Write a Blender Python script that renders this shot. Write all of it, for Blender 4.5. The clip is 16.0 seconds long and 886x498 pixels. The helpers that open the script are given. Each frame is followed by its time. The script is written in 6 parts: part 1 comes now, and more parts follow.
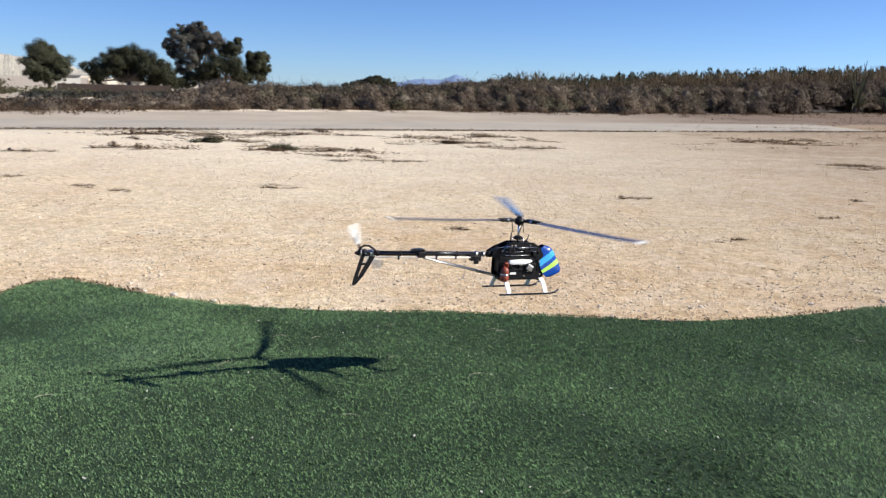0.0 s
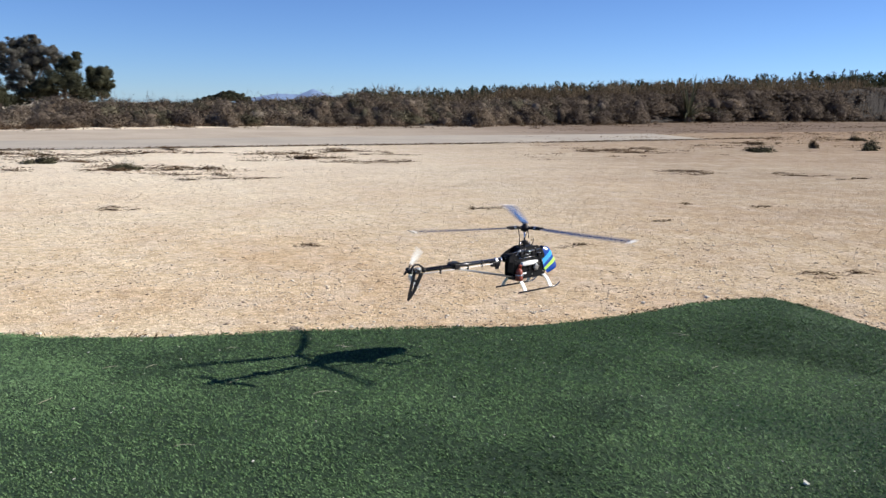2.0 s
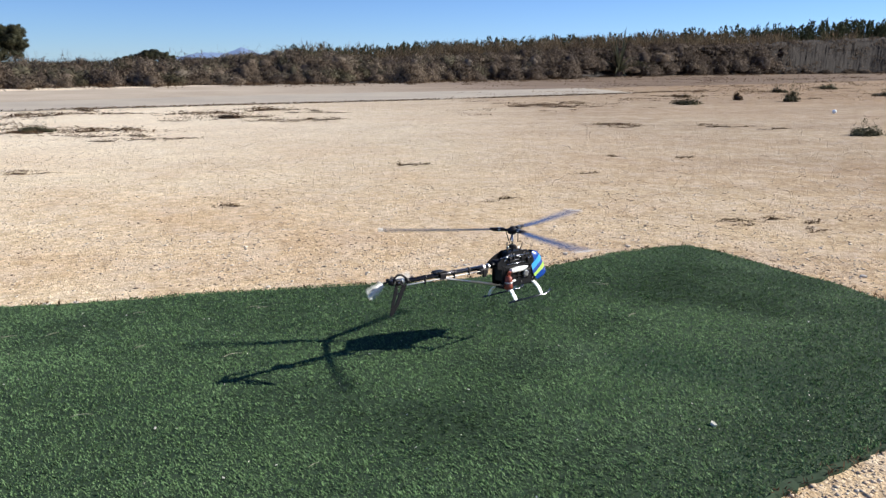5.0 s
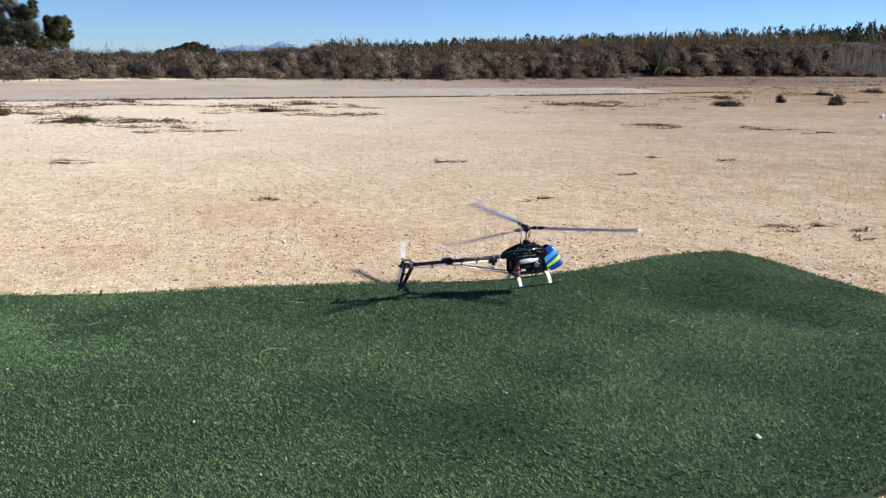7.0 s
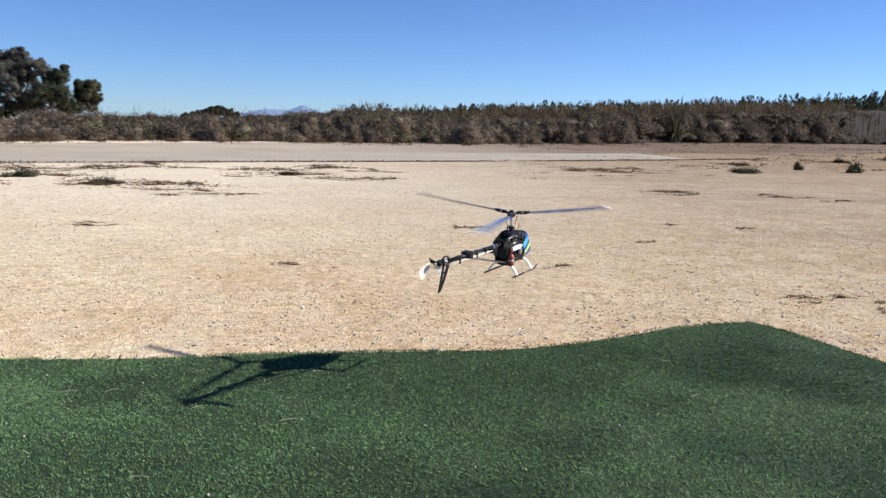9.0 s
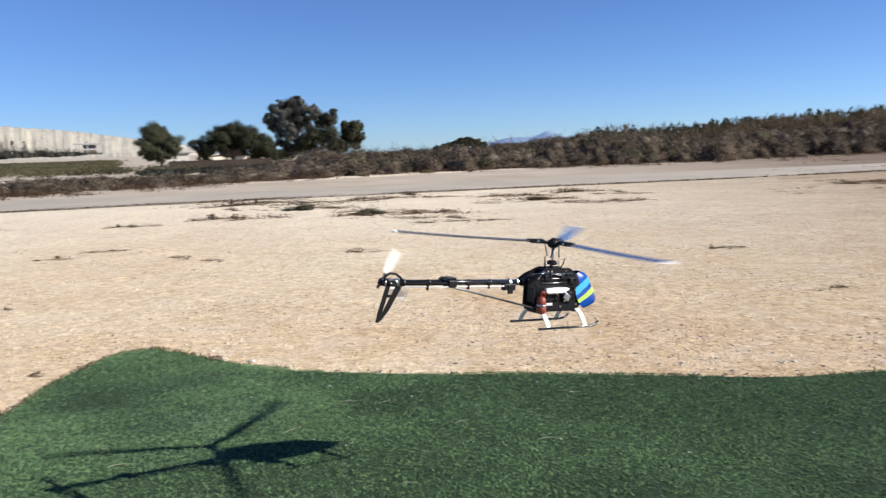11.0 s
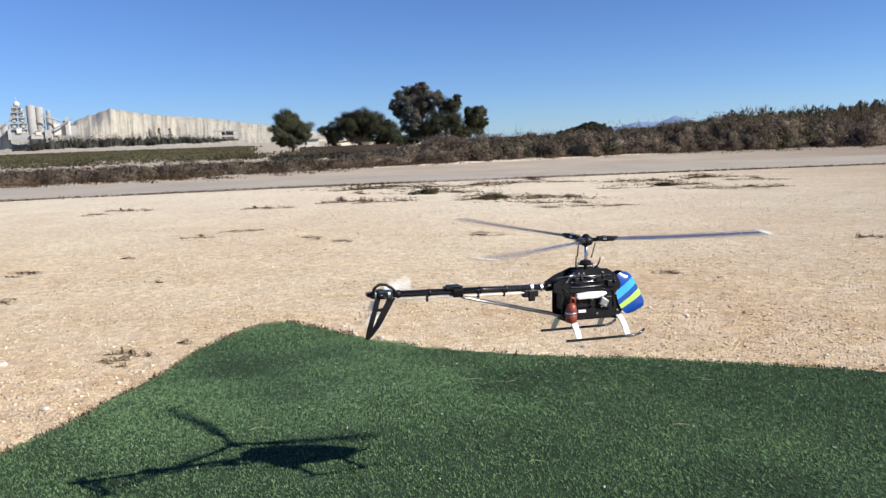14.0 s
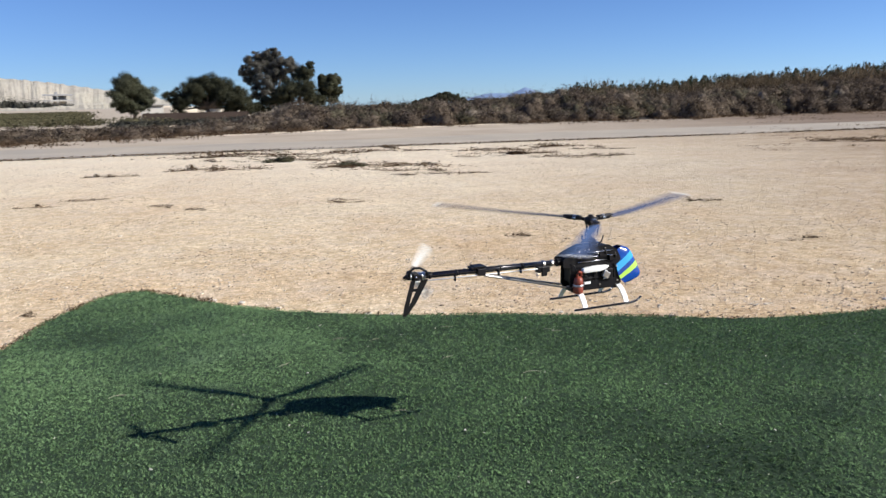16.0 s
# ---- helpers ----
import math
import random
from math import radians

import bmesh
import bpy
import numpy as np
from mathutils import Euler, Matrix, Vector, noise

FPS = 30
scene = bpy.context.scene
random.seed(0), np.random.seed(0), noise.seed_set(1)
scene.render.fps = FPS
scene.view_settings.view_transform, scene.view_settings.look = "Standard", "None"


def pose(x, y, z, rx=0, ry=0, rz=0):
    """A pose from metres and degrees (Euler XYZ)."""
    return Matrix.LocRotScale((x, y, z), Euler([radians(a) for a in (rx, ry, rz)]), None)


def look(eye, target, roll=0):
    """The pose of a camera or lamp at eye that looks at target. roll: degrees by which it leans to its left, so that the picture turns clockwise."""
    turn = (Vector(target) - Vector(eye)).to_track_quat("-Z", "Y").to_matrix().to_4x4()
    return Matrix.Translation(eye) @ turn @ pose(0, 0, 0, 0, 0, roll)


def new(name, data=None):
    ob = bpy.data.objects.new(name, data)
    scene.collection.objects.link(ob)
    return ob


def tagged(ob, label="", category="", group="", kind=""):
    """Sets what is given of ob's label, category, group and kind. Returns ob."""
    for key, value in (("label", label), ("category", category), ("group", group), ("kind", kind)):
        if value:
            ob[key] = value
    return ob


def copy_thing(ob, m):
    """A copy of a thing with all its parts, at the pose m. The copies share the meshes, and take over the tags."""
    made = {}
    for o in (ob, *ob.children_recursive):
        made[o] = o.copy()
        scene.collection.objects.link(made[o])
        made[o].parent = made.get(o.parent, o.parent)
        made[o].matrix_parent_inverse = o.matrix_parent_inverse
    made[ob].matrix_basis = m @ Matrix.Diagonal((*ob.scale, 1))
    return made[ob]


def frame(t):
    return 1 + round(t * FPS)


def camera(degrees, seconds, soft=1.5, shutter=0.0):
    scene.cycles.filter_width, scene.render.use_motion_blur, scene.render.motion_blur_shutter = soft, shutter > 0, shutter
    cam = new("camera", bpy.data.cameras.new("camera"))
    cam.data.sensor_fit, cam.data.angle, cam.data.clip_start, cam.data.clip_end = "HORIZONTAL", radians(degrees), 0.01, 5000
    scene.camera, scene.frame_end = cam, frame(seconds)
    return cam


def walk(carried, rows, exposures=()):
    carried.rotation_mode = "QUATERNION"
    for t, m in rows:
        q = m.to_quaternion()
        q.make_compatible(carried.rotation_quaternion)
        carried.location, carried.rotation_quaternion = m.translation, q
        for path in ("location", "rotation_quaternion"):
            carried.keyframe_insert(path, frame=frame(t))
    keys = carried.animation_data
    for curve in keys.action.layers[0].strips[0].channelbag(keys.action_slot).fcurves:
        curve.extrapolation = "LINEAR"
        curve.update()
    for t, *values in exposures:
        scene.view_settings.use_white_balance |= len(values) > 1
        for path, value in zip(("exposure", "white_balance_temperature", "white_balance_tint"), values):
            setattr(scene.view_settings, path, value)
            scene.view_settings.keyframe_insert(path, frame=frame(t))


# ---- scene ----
from mathutils import geometry

cam = camera(59.17, 16.0, soft=1.4, shutter=0.32)
PATH = [
    (0.0, pose(-0.155, -0.040, 1.518, 78.03, -1.59, 0.03)),
    (0.5, pose(-0.135, -0.038, 1.507, 76.79, -1.20, -1.38)),
    (1.0, pose(-0.103, -0.037, 1.520, 78.48, -1.30, -3.71)),
    (1.5, pose(-0.061, -0.040, 1.530, 79.54, -0.73, -6.73)),
    (2.0, pose(-0.019, -0.048, 1.527, 79.26, -1.07, -10.16)),
    (2.5, pose(0.019, -0.057, 1.520, 78.48, -0.90, -13.07)),
    (3.0, pose(0.070, -0.035, 1.509, 77.35, -1.06, -16.76)),
    (5.5, pose(0.128, 0.047, 1.480, 75.65, -0.83, -13.87)),
    (6.0, pose(0.115, 0.091, 1.479, 74.80, -1.62, -12.65)),
    (6.5, pose(0.096, 0.056, 1.478, 75.48, -1.86, -12.87)),
    (7.0, pose(0.097, 0.059, 1.490, 76.02, -1.36, -12.27)),
    (7.5, pose(0.091, 0.064, 1.504, 77.24, -1.16, -11.75)),
    (8.0, pose(0.086, 0.073, 1.528, 80.50, -1.74, -11.87)),
    (10.5, pose(0.067, 0.043, 1.534, 80.30, 0.90, -1.31)),
    (11.0, pose(0.025, 0.030, 1.520, 82.30, 1.70, 6.62)),
    (11.5, pose(-0.002, 0.039, 1.496, 80.32, 2.11, 11.02)),
    (12.0, pose(-0.015, 0.040, 1.473, 78.33, 1.79, 12.24)),
    (12.5, pose(-0.034, 0.042, 1.471, 77.80, 2.03, 14.41)),
    (13.0, pose(-0.042, 0.042, 1.483, 79.32, 1.70, 14.47)),
    (13.5, pose(-0.045, 0.032, 1.505, 82.20, 1.67, 15.32)),
    (14.0, pose(-0.020, 0.006, 1.488, 81.55, 1.93, 15.53)),
    (14.5, pose(0.010, -0.020, 1.453, 78.47, 1.42, 16.10)),
    (15.0, pose(0.005, -0.063, 1.434, 76.67, 1.05, 10.70)),
    (15.5, pose(-0.025, -0.118, 1.447, 77.31, 2.01, 7.70)),
    (16.0, pose(-0.027, -0.118, 1.459, 79.07, 1.06, 5.04)),
]
walk(cam, PATH, exposures=[(0.0, 0.68), (1.0, 0.66), (2.0, 0.62), (3.0, 0.57), (5.5, 0.69), (8.0, 0.69), (11.0, 0.66), (12.5, 0.61), (14.0, 0.59), (16.0, 0.57)])

# ---- light ----
SUN_EL = 31.0
SUN_FROM = Vector((0.985 * math.cos(radians(SUN_EL)), -0.175 * math.cos(radians(SUN_EL)), math.sin(radians(SUN_EL))))
world = bpy.data.worlds.new("sky")
scene.world = world
world.use_nodes = True
sky = world.node_tree.nodes.new("ShaderNodeTexSky")
sky.sky_type, sky.sun_disc = "NISHITA", False
sky.sun_elevation, sky.sun_rotation = radians(SUN_EL), radians(260)
sky.altitude, sky.air_density, sky.dust_density, sky.ozone_density = 3000, 1.0, 0.0, 1.0
background = world.node_tree.nodes["Background"]
background.inputs["Strength"].default_value = 0.062
tint = world.node_tree.nodes.new("ShaderNodeMix")
tint.data_type, tint.blend_type = "RGBA", "MULTIPLY"
tint.inputs[0].default_value, tint.inputs[7].default_value = 1.0, (0.665, 0.955, 1.51, 1)
even = world.node_tree.nodes.new("ShaderNodeGamma")
even.inputs["Gamma"].default_value = 0.93
world.node_tree.links.new(sky.outputs["Color"], even.inputs["Color"])
world.node_tree.links.new(even.outputs[0], tint.inputs[6])
world.node_tree.links.new(tint.outputs[2], background.inputs["Color"])
sun = new("sun", bpy.data.lights.new("sun", "SUN"))
sun.data.energy, sun.data.angle, sun.data.color = 4.9, radians(0.53), (1.0, 0.96, 0.91)
sun.matrix_world = look(SUN_FROM * 50, (0, 0, 0))
scene.view_settings.exposure = 0.70

# ---- materials ----


def material(name, build):
    m = bpy.data.materials.new(name)
    m.use_nodes = True
    nt = m.node_tree
    build(nt, nt.nodes["Principled BSDF"])
    return m


def node(nt, kind, **values):
    n = nt.nodes.new(kind)
    for key, value in values.items():
        n.inputs[key.replace("_", " ")].default_value = value
    return n


def coords(nt, which="Object"):
    return nt.nodes.new("ShaderNodeTexCoord").outputs[which]


def ramp(nt, source, stops):
    r = nt.nodes.new("ShaderNodeValToRGB")
    e = r.color_ramp.elements
    e[0].position, e[0].color = stops[0][0], (*stops[0][1], 1)
    e[1].position, e[1].color = stops[-1][0], (*stops[-1][1], 1)
    for p, c in stops[1:-1]:
        e.new(p).color = (*c, 1)
    nt.links.new(source, r.inputs[0])
    return r.outputs[0]


def mix(nt, a, b, factor, how="MIX"):
    m = nt.nodes.new("ShaderNodeMix")
    m.data_type, m.blend_type = "RGBA", how
    for socket, value in ((m.inputs[0], factor), (m.inputs[6], a), (m.inputs[7], b)):
        if hasattr(value, "is_linked"):
            nt.links.new(value, socket)
        elif isinstance(value, tuple):
            socket.default_value = (*value, 1)
        else:
            socket.default_value = value
    return m.outputs[2]


def noise_tex(nt, vec, scale, detail=5.0, rough=0.6):
    n = node(nt, "ShaderNodeTexNoise", Scale=scale, Detail=detail, Roughness=rough)
    nt.links.new(vec, n.inputs["Vector"])
    return n.outputs["Fac"]


def relief(nt, bsdf, height, strength, distance):
    b = node(nt, "ShaderNodeBump", Strength=strength, Distance=distance)
    nt.links.new(height, b.inputs["Height"])
    nt.links.new(b.outputs[0], bsdf.inputs["Normal"])


def plain(name, color, rough=0.6, metal=0.0, spread=0.25, scale=6.0, bump=0.0, coat=0.0):
    """A painted or raw surface with two scales of variation."""
    def build(nt, bsdf):
        v = coords(nt)
        a = noise_tex(nt, v, scale)
        b = noise_tex(nt, v, scale * 9)
        dark = tuple(c * (1 - spread) for c in color)
        light = tuple(min(1, c * (1 + spread)) for c in color)
        c1 = ramp(nt, a, [(0.3, dark), (0.7, light)])
        c2 = mix(nt, c1, ramp(nt, b, [(0.3, dark), (0.7, light)]), 0.4)
        nt.links.new(c2, bsdf.inputs["Base Color"])
        bsdf.inputs["Roughness"].default_value, bsdf.inputs["Metallic"].default_value = rough, metal
        bsdf.inputs["Coat Weight"].default_value = coat
        if max(color) < 0.06:
            bsdf.inputs["Specular IOR Level"].default_value = 0.22
        if bump:
            relief(nt, bsdf, b, 0.6, bump)
    return material(name, build)


def foliage(name, stops, rough=0.75, patch_scale=0.9, patch_tone=(0.55, 0.5, 0.45), through_light=0.36):
    """Leaves and twigs, each piece with a tone of its own, and patches over the plant."""
    def build(nt, bsdf):
        g = nt.nodes.new("ShaderNodeNewGeometry")
        o = nt.nodes.new("ShaderNodeObjectInfo")
        c = ramp(nt, g.outputs["Random Per Island"], stops)
        patch = noise_tex(nt, g.outputs["Position"], patch_scale, 4)
        light = tuple(1 + 0.75 * (1 - q) for q in patch_tone)
        c = mix(nt, c, ramp(nt, patch, [(0.32, light), (0.5, (1, 1, 1)), (0.66, patch_tone)]), 1.0, "MULTIPLY")
        grain = noise_tex(nt, g.outputs["Position"], patch_scale * 11, 4, 0.7)
        c = mix(nt, c, ramp(nt, grain, [(0.32, (0.62, 0.62, 0.62)), (0.5, (1, 1, 1)), (0.68, (1.35, 1.33, 1.28))]), 1.0, "MULTIPLY")
        hue = node(nt, "ShaderNodeHueSaturation", Saturation=1.0)
        m = node(nt, "ShaderNodeMapRange", To_Min=0.75, To_Max=1.25)
        nt.links.new(o.outputs["Random"], m.inputs["Value"])
        nt.links.new(m.outputs[0], hue.inputs["Value"])
        nt.links.new(c, hue.inputs["Color"])
        nt.links.new(hue.outputs[0], bsdf.inputs["Base Color"])
        bsdf.inputs["Roughness"].default_value = rough
        bsdf.inputs["Specular IOR Level"].default_value = 0.08
        thin = nt.nodes.new("ShaderNodeBsdfTranslucent")
        nt.links.new(hue.outputs[0], thin.inputs["Color"])
        both = node(nt, "ShaderNodeMixShader", Fac=through_light)
        nt.links.new(bsdf.outputs[0], both.inputs[1])
        nt.links.new(thin.outputs[0], both.inputs[2])
        nt.links.new(both.outputs[0], nt.nodes["Material Output"].inputs["Surface"])
    return material(name, build)


def gravel_build(nt, bsdf):
    v = nt.nodes.new("ShaderNodeNewGeometry").outputs["Position"]
    jitter = node(nt, "ShaderNodeTexNoise", Scale=45.0, Detail=2.0)
    nt.links.new(v, jitter.inputs["Vector"])
    push = nt.nodes.new("ShaderNodeVectorMath")
    push.operation = "MULTIPLY_ADD"
    nt.links.new(jitter.outputs["Color"], push.inputs[0])
    push.inputs[1].default_value = (0.060, 0.060, 0.0)
    nt.links.new(v, push.inputs[2])
    stone = node(nt, "ShaderNodeTexVoronoi", Scale=52.0)
    nt.links.new(push.outputs[0], stone.inputs["Vector"])
    coarse = node(nt, "ShaderNodeTexVoronoi", Scale=13.0)
    nt.links.new(v, coarse.inputs["Vector"])
    tone = nt.nodes.new("ShaderNodeSeparateColor")
    nt.links.new(stone.outputs["Color"], tone.inputs[0])
    each = ramp(nt, tone.outputs[0], [(0.0, (0.40, 0.325, 0.215)), (0.35, (0.61, 0.53, 0.38)), (0.75, (0.74, 0.67, 0.52)), (1.0, (0.92, 0.88, 0.76))])
    tone2 = nt.nodes.new("ShaderNodeSeparateColor")
    nt.links.new(coarse.outputs["Color"], tone2.inputs[0])
    each = mix(nt, each, ramp(nt, tone2.outputs[1], [(0.0, (0.48, 0.39, 0.26)), (0.6, (0.66, 0.58, 0.43)), (1.0, (0.78, 0.715, 0.56))]), 0.45)
    gap = ramp(nt, stone.outputs["Distance"], [(0.35, (1, 1, 1)), (0.75, (0.62, 0.57, 0.5))])
    each = mix(nt, each, gap, 0.45, "MULTIPLY")
    grit = noise_tex(nt, v, 9.0, 6, 0.75)
    each = mix(nt, each, ramp(nt, grit, [(0.30, (0.72, 0.69, 0.65)), (0.47, (1, 1, 1)), (0.68, (1.28, 1.28, 1.27))]), 0.85, "MULTIPLY")
    crumb = noise_tex(nt, v, 26.0, 3, 0.7)
    each = mix(nt, each, ramp(nt, crumb, [(0.26, (0.55, 0.50, 0.45)), (0.38, (1, 1, 1))]), 0.8, "MULTIPLY")
    big = noise_tex(nt, v, 0.22, 4, 0.55)
    each = mix(nt, each, (1.075, 1.0, 0.895), 1.0, "MULTIPLY")
    earth = mix(nt, each, (0.95, 0.885, 0.83), ramp(nt, big, [(0.40, (0, 0, 0)), (0.62, (1, 1, 1))]), "MULTIPLY")
    blotch = noise_tex(nt, v, 0.75, 5, 0.6)
    earth = mix(nt, earth, ramp(nt, blotch, [(0.36, (0.96, 0.925, 0.89)), (0.5, (1, 1, 1)), (0.64, (1.09, 1.10, 1.10))]), 1.0, "MULTIPLY")
    place = nt.nodes.new("ShaderNodeSeparateXYZ")
    nt.links.new(v, place.inputs[0])
    reddish = node(nt, "ShaderNodeMapRange", From_Min=11.0, From_Max=5.0)
    nt.links.new(place.outputs["Y"], reddish.inputs["Value"])
    earth = mix(nt, earth, mix(nt, earth, (1.0, 0.955, 0.905), 1.0, "MULTIPLY"), reddish.outputs[0])
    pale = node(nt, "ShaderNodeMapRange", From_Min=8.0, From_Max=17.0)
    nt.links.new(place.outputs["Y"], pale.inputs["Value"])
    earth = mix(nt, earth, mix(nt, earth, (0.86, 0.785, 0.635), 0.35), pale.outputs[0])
    dirt = node(nt, "ShaderNodeMapRange", From_Min=-2.0, From_Max=10.0)
    nt.links.new(place.outputs["X"], dirt.inputs["Value"])
    long = nt.nodes.new("ShaderNodeMapping")
    long.inputs["Scale"].default_value = (0.25, 1.0, 1.0)
    nt.links.new(v, long.inputs["Vector"])
    streak = ramp(nt, noise_tex(nt, long.outputs[0], 0.55, 6, 0.7), [(0.30, (0, 0, 0)), (0.62, (1, 1, 1))])
    earth = mix(nt, earth, mix(nt, earth, mix(nt, (0.62, 0.57, 0.52), (0.44, 0.385, 0.34), streak), 1.0, "MULTIPLY"), dirt.outputs[0])
    earth = east_soil(nt, place, earth)
    fine = noise_tex(nt, v, 2.3, 6, 0.7)
    dust = mix(nt, earth, mix(nt, earth, (0.72, 0.63, 0.53), 0.32), ramp(nt, fine, [(0.45, (0, 0, 0)), (0.7, (1, 1, 1))]))
    nt.links.new(dust, bsdf.inputs["Base Color"])
    bsdf.inputs["Roughness"].default_value = 0.92
    bsdf.inputs["Specular IOR Level"].default_value = 0.2
    inv = node(nt, "ShaderNodeMath")
    inv.operation = "SUBTRACT"
    inv.inputs[0].default_value = 1.0
    nt.links.new(stone.outputs["Distance"], inv.inputs[1])
    relief(nt, bsdf, inv.outputs[0], 0.7, 0.012)


def east_soil(nt, place, c):
    """The pale stone gives way to brown soil towards the east."""
    far = node(nt, "ShaderNodeMapRange", From_Min=8.0, From_Max=26.0)
    nt.links.new(place.outputs["X"], far.inputs["Value"])
    deep = node(nt, "ShaderNodeMapRange", From_Min=15.0, From_Max=28.0)
    nt.links.new(place.outputs["Y"], deep.inputs["Value"])
    both = nt.nodes.new("ShaderNodeMath")
    both.operation = "MULTIPLY"
    nt.links.new(far.outputs[0], both.inputs[0])
    nt.links.new(deep.outputs[0], both.inputs[1])
    return mix(nt, c, mix(nt, c, (0.72, 0.635, 0.53), 1.0, "MULTIPLY"), both.outputs[0])


def road_build(nt, bsdf):
    v = nt.nodes.new("ShaderNodeNewGeometry").outputs["Position"]
    grain = noise_tex(nt, v, 30, 4)
    patch = noise_tex(nt, v, 0.35, 5, 0.6)
    c = ramp(nt, grain, [(0.3, (0.30, 0.255, 0.195)), (0.7, (0.415, 0.36, 0.275))])
    c = mix(nt, c, ramp(nt, patch, [(0.35, (0.33, 0.29, 0.235)), (0.65, (0.48, 0.41, 0.305))]), 0.55)
    nt.links.new(c, bsdf.inputs["Base Color"])
    bsdf.inputs["Roughness"].default_value = 0.9
    relief(nt, bsdf, grain, 0.4, 0.01)


def sand_build(nt, bsdf):
    v = nt.nodes.new("ShaderNodeNewGeometry").outputs["Position"]
    grain = noise_tex(nt, v, 12, 5)
    patch = noise_tex(nt, v, 0.25, 5, 0.65)
    c = ramp(nt, grain, [(0.3, (0.34, 0.28, 0.20)), (0.7, (0.47, 0.395, 0.29))])
    c = mix(nt, c, ramp(nt, patch, [(0.35, (0.34, 0.265, 0.185)), (0.62, (0.52, 0.43, 0.32))]), 0.5)
    place = nt.nodes.new("ShaderNodeSeparateXYZ")
    nt.links.new(v, place.inputs[0])
    dirt = node(nt, "ShaderNodeMapRange", From_Min=0.0, From_Max=16.0)
    nt.links.new(place.outputs["X"], dirt.inputs["Value"])
    long = nt.nodes.new("ShaderNodeMapping")
    long.inputs["Scale"].default_value = (0.2, 1.0, 1.0)
    nt.links.new(v, long.inputs["Vector"])
    streak = ramp(nt, noise_tex(nt, long.outputs[0], 0.6, 6, 0.7), [(0.30, (0, 0, 0)), (0.62, (1, 1, 1))])
    c = mix(nt, c, mix(nt, c, mix(nt, (0.66, 0.60, 0.56), (0.40, 0.345, 0.31), streak), 1.0, "MULTIPLY"), dirt.outputs[0])
    c = east_soil(nt, place, c)
    nt.links.new(c, bsdf.inputs["Base Color"])
    bsdf.inputs["Roughness"].default_value = 0.95
    relief(nt, bsdf, grain, 0.6, 0.03)


def turf_blade_build(nt, bsdf):
    g = nt.nodes.new("ShaderNodeNewGeometry")
    c = ramp(nt, g.outputs["Random Per Island"], [(0.0, (0.082, 0.154, 0.064)), (0.5, (0.112, 0.202, 0.086)), (0.9, (0.142, 0.240, 0.108)), (1.0, (0.180, 0.268, 0.140))])
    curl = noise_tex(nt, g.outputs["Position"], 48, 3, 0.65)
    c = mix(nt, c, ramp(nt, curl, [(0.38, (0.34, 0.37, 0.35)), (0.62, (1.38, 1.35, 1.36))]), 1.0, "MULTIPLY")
    worn = noise_tex(nt, g.outputs["Position"], 1.1, 5, 0.6)
    c = mix(nt, c, mix(nt, c, (0.90, 0.91, 0.88), 1.0, "MULTIPLY"), ramp(nt, worn, [(0.42, (0, 0, 0)), (0.62, (1, 1, 1))]))
    c = mix(nt, c, (0.135, 0.185, 0.145), ramp(nt, noise_tex(nt, g.outputs["Position"], 0.9, 6, 0.75), [(0.52, (0, 0, 0)), (0.72, (0.34, 0.34, 0.34))]))
    # the western half is paler than the eastern one
    place = nt.nodes.new("ShaderNodeSeparateXYZ")
    nt.links.new(g.outputs["Position"], place.inputs[0])
    west_mix = node(nt, "ShaderNodeMapRange", From_Min=2.0, From_Max=-2.0)
    nt.links.new(place.outputs["X"], west_mix.inputs["Value"])
    west_tone = mix(nt, mix(nt, c, (1.24, 1.22, 1.14), 1.0, "MULTIPLY"), (0.165, 0.225, 0.135), 0.22)
    c = mix(nt, mix(nt, c, (0.92, 0.92, 0.84), 1.0, "MULTIPLY"), west_tone, west_mix.outputs[0])
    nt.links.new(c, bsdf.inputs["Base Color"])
    bsdf.inputs["Roughness"].default_value = 0.55
    bsdf.inputs["Specular IOR Level"].default_value = 0.10
    thin = nt.nodes.new("ShaderNodeBsdfTranslucent")
    nt.links.new(c, thin.inputs["Color"])
    both = node(nt, "ShaderNodeMixShader", Fac=0.22)
    nt.links.new(bsdf.outputs[0], both.inputs[1])
    nt.links.new(thin.outputs[0], both.inputs[2])
    nt.links.new(both.outputs[0], nt.nodes["Material Output"].inputs["Surface"])


def rock_build(nt, bsdf):
    v = nt.nodes.new("ShaderNodeNewGeometry").outputs["Position"]
    st = nt.nodes.new("ShaderNodeMapping")
    st.inputs["Scale"].default_value = (1, 1, 0.38)
    nt.links.new(v, st.inputs["Vector"])
    a = noise_tex(nt, st.outputs[0], 0.11, 8, 0.72)
    b = noise_tex(nt, v, 0.02, 4)
    c = ramp(nt, a, [(0.3, (0.24, 0.215, 0.175)), (0.5, (0.36, 0.33, 0.275)), (0.75, (0.44, 0.405, 0.335))])
    c = mix(nt, c, ramp(nt, b, [(0.35, (0.33, 0.305, 0.26)), (0.7, (0.46, 0.42, 0.315))]), 0.45)
    nt.links.new(c, bsdf.inputs["Base Color"])
    bsdf.inputs["Roughness"].default_value = 0.95
    relief(nt, bsdf, a, 0.6, 3.0)


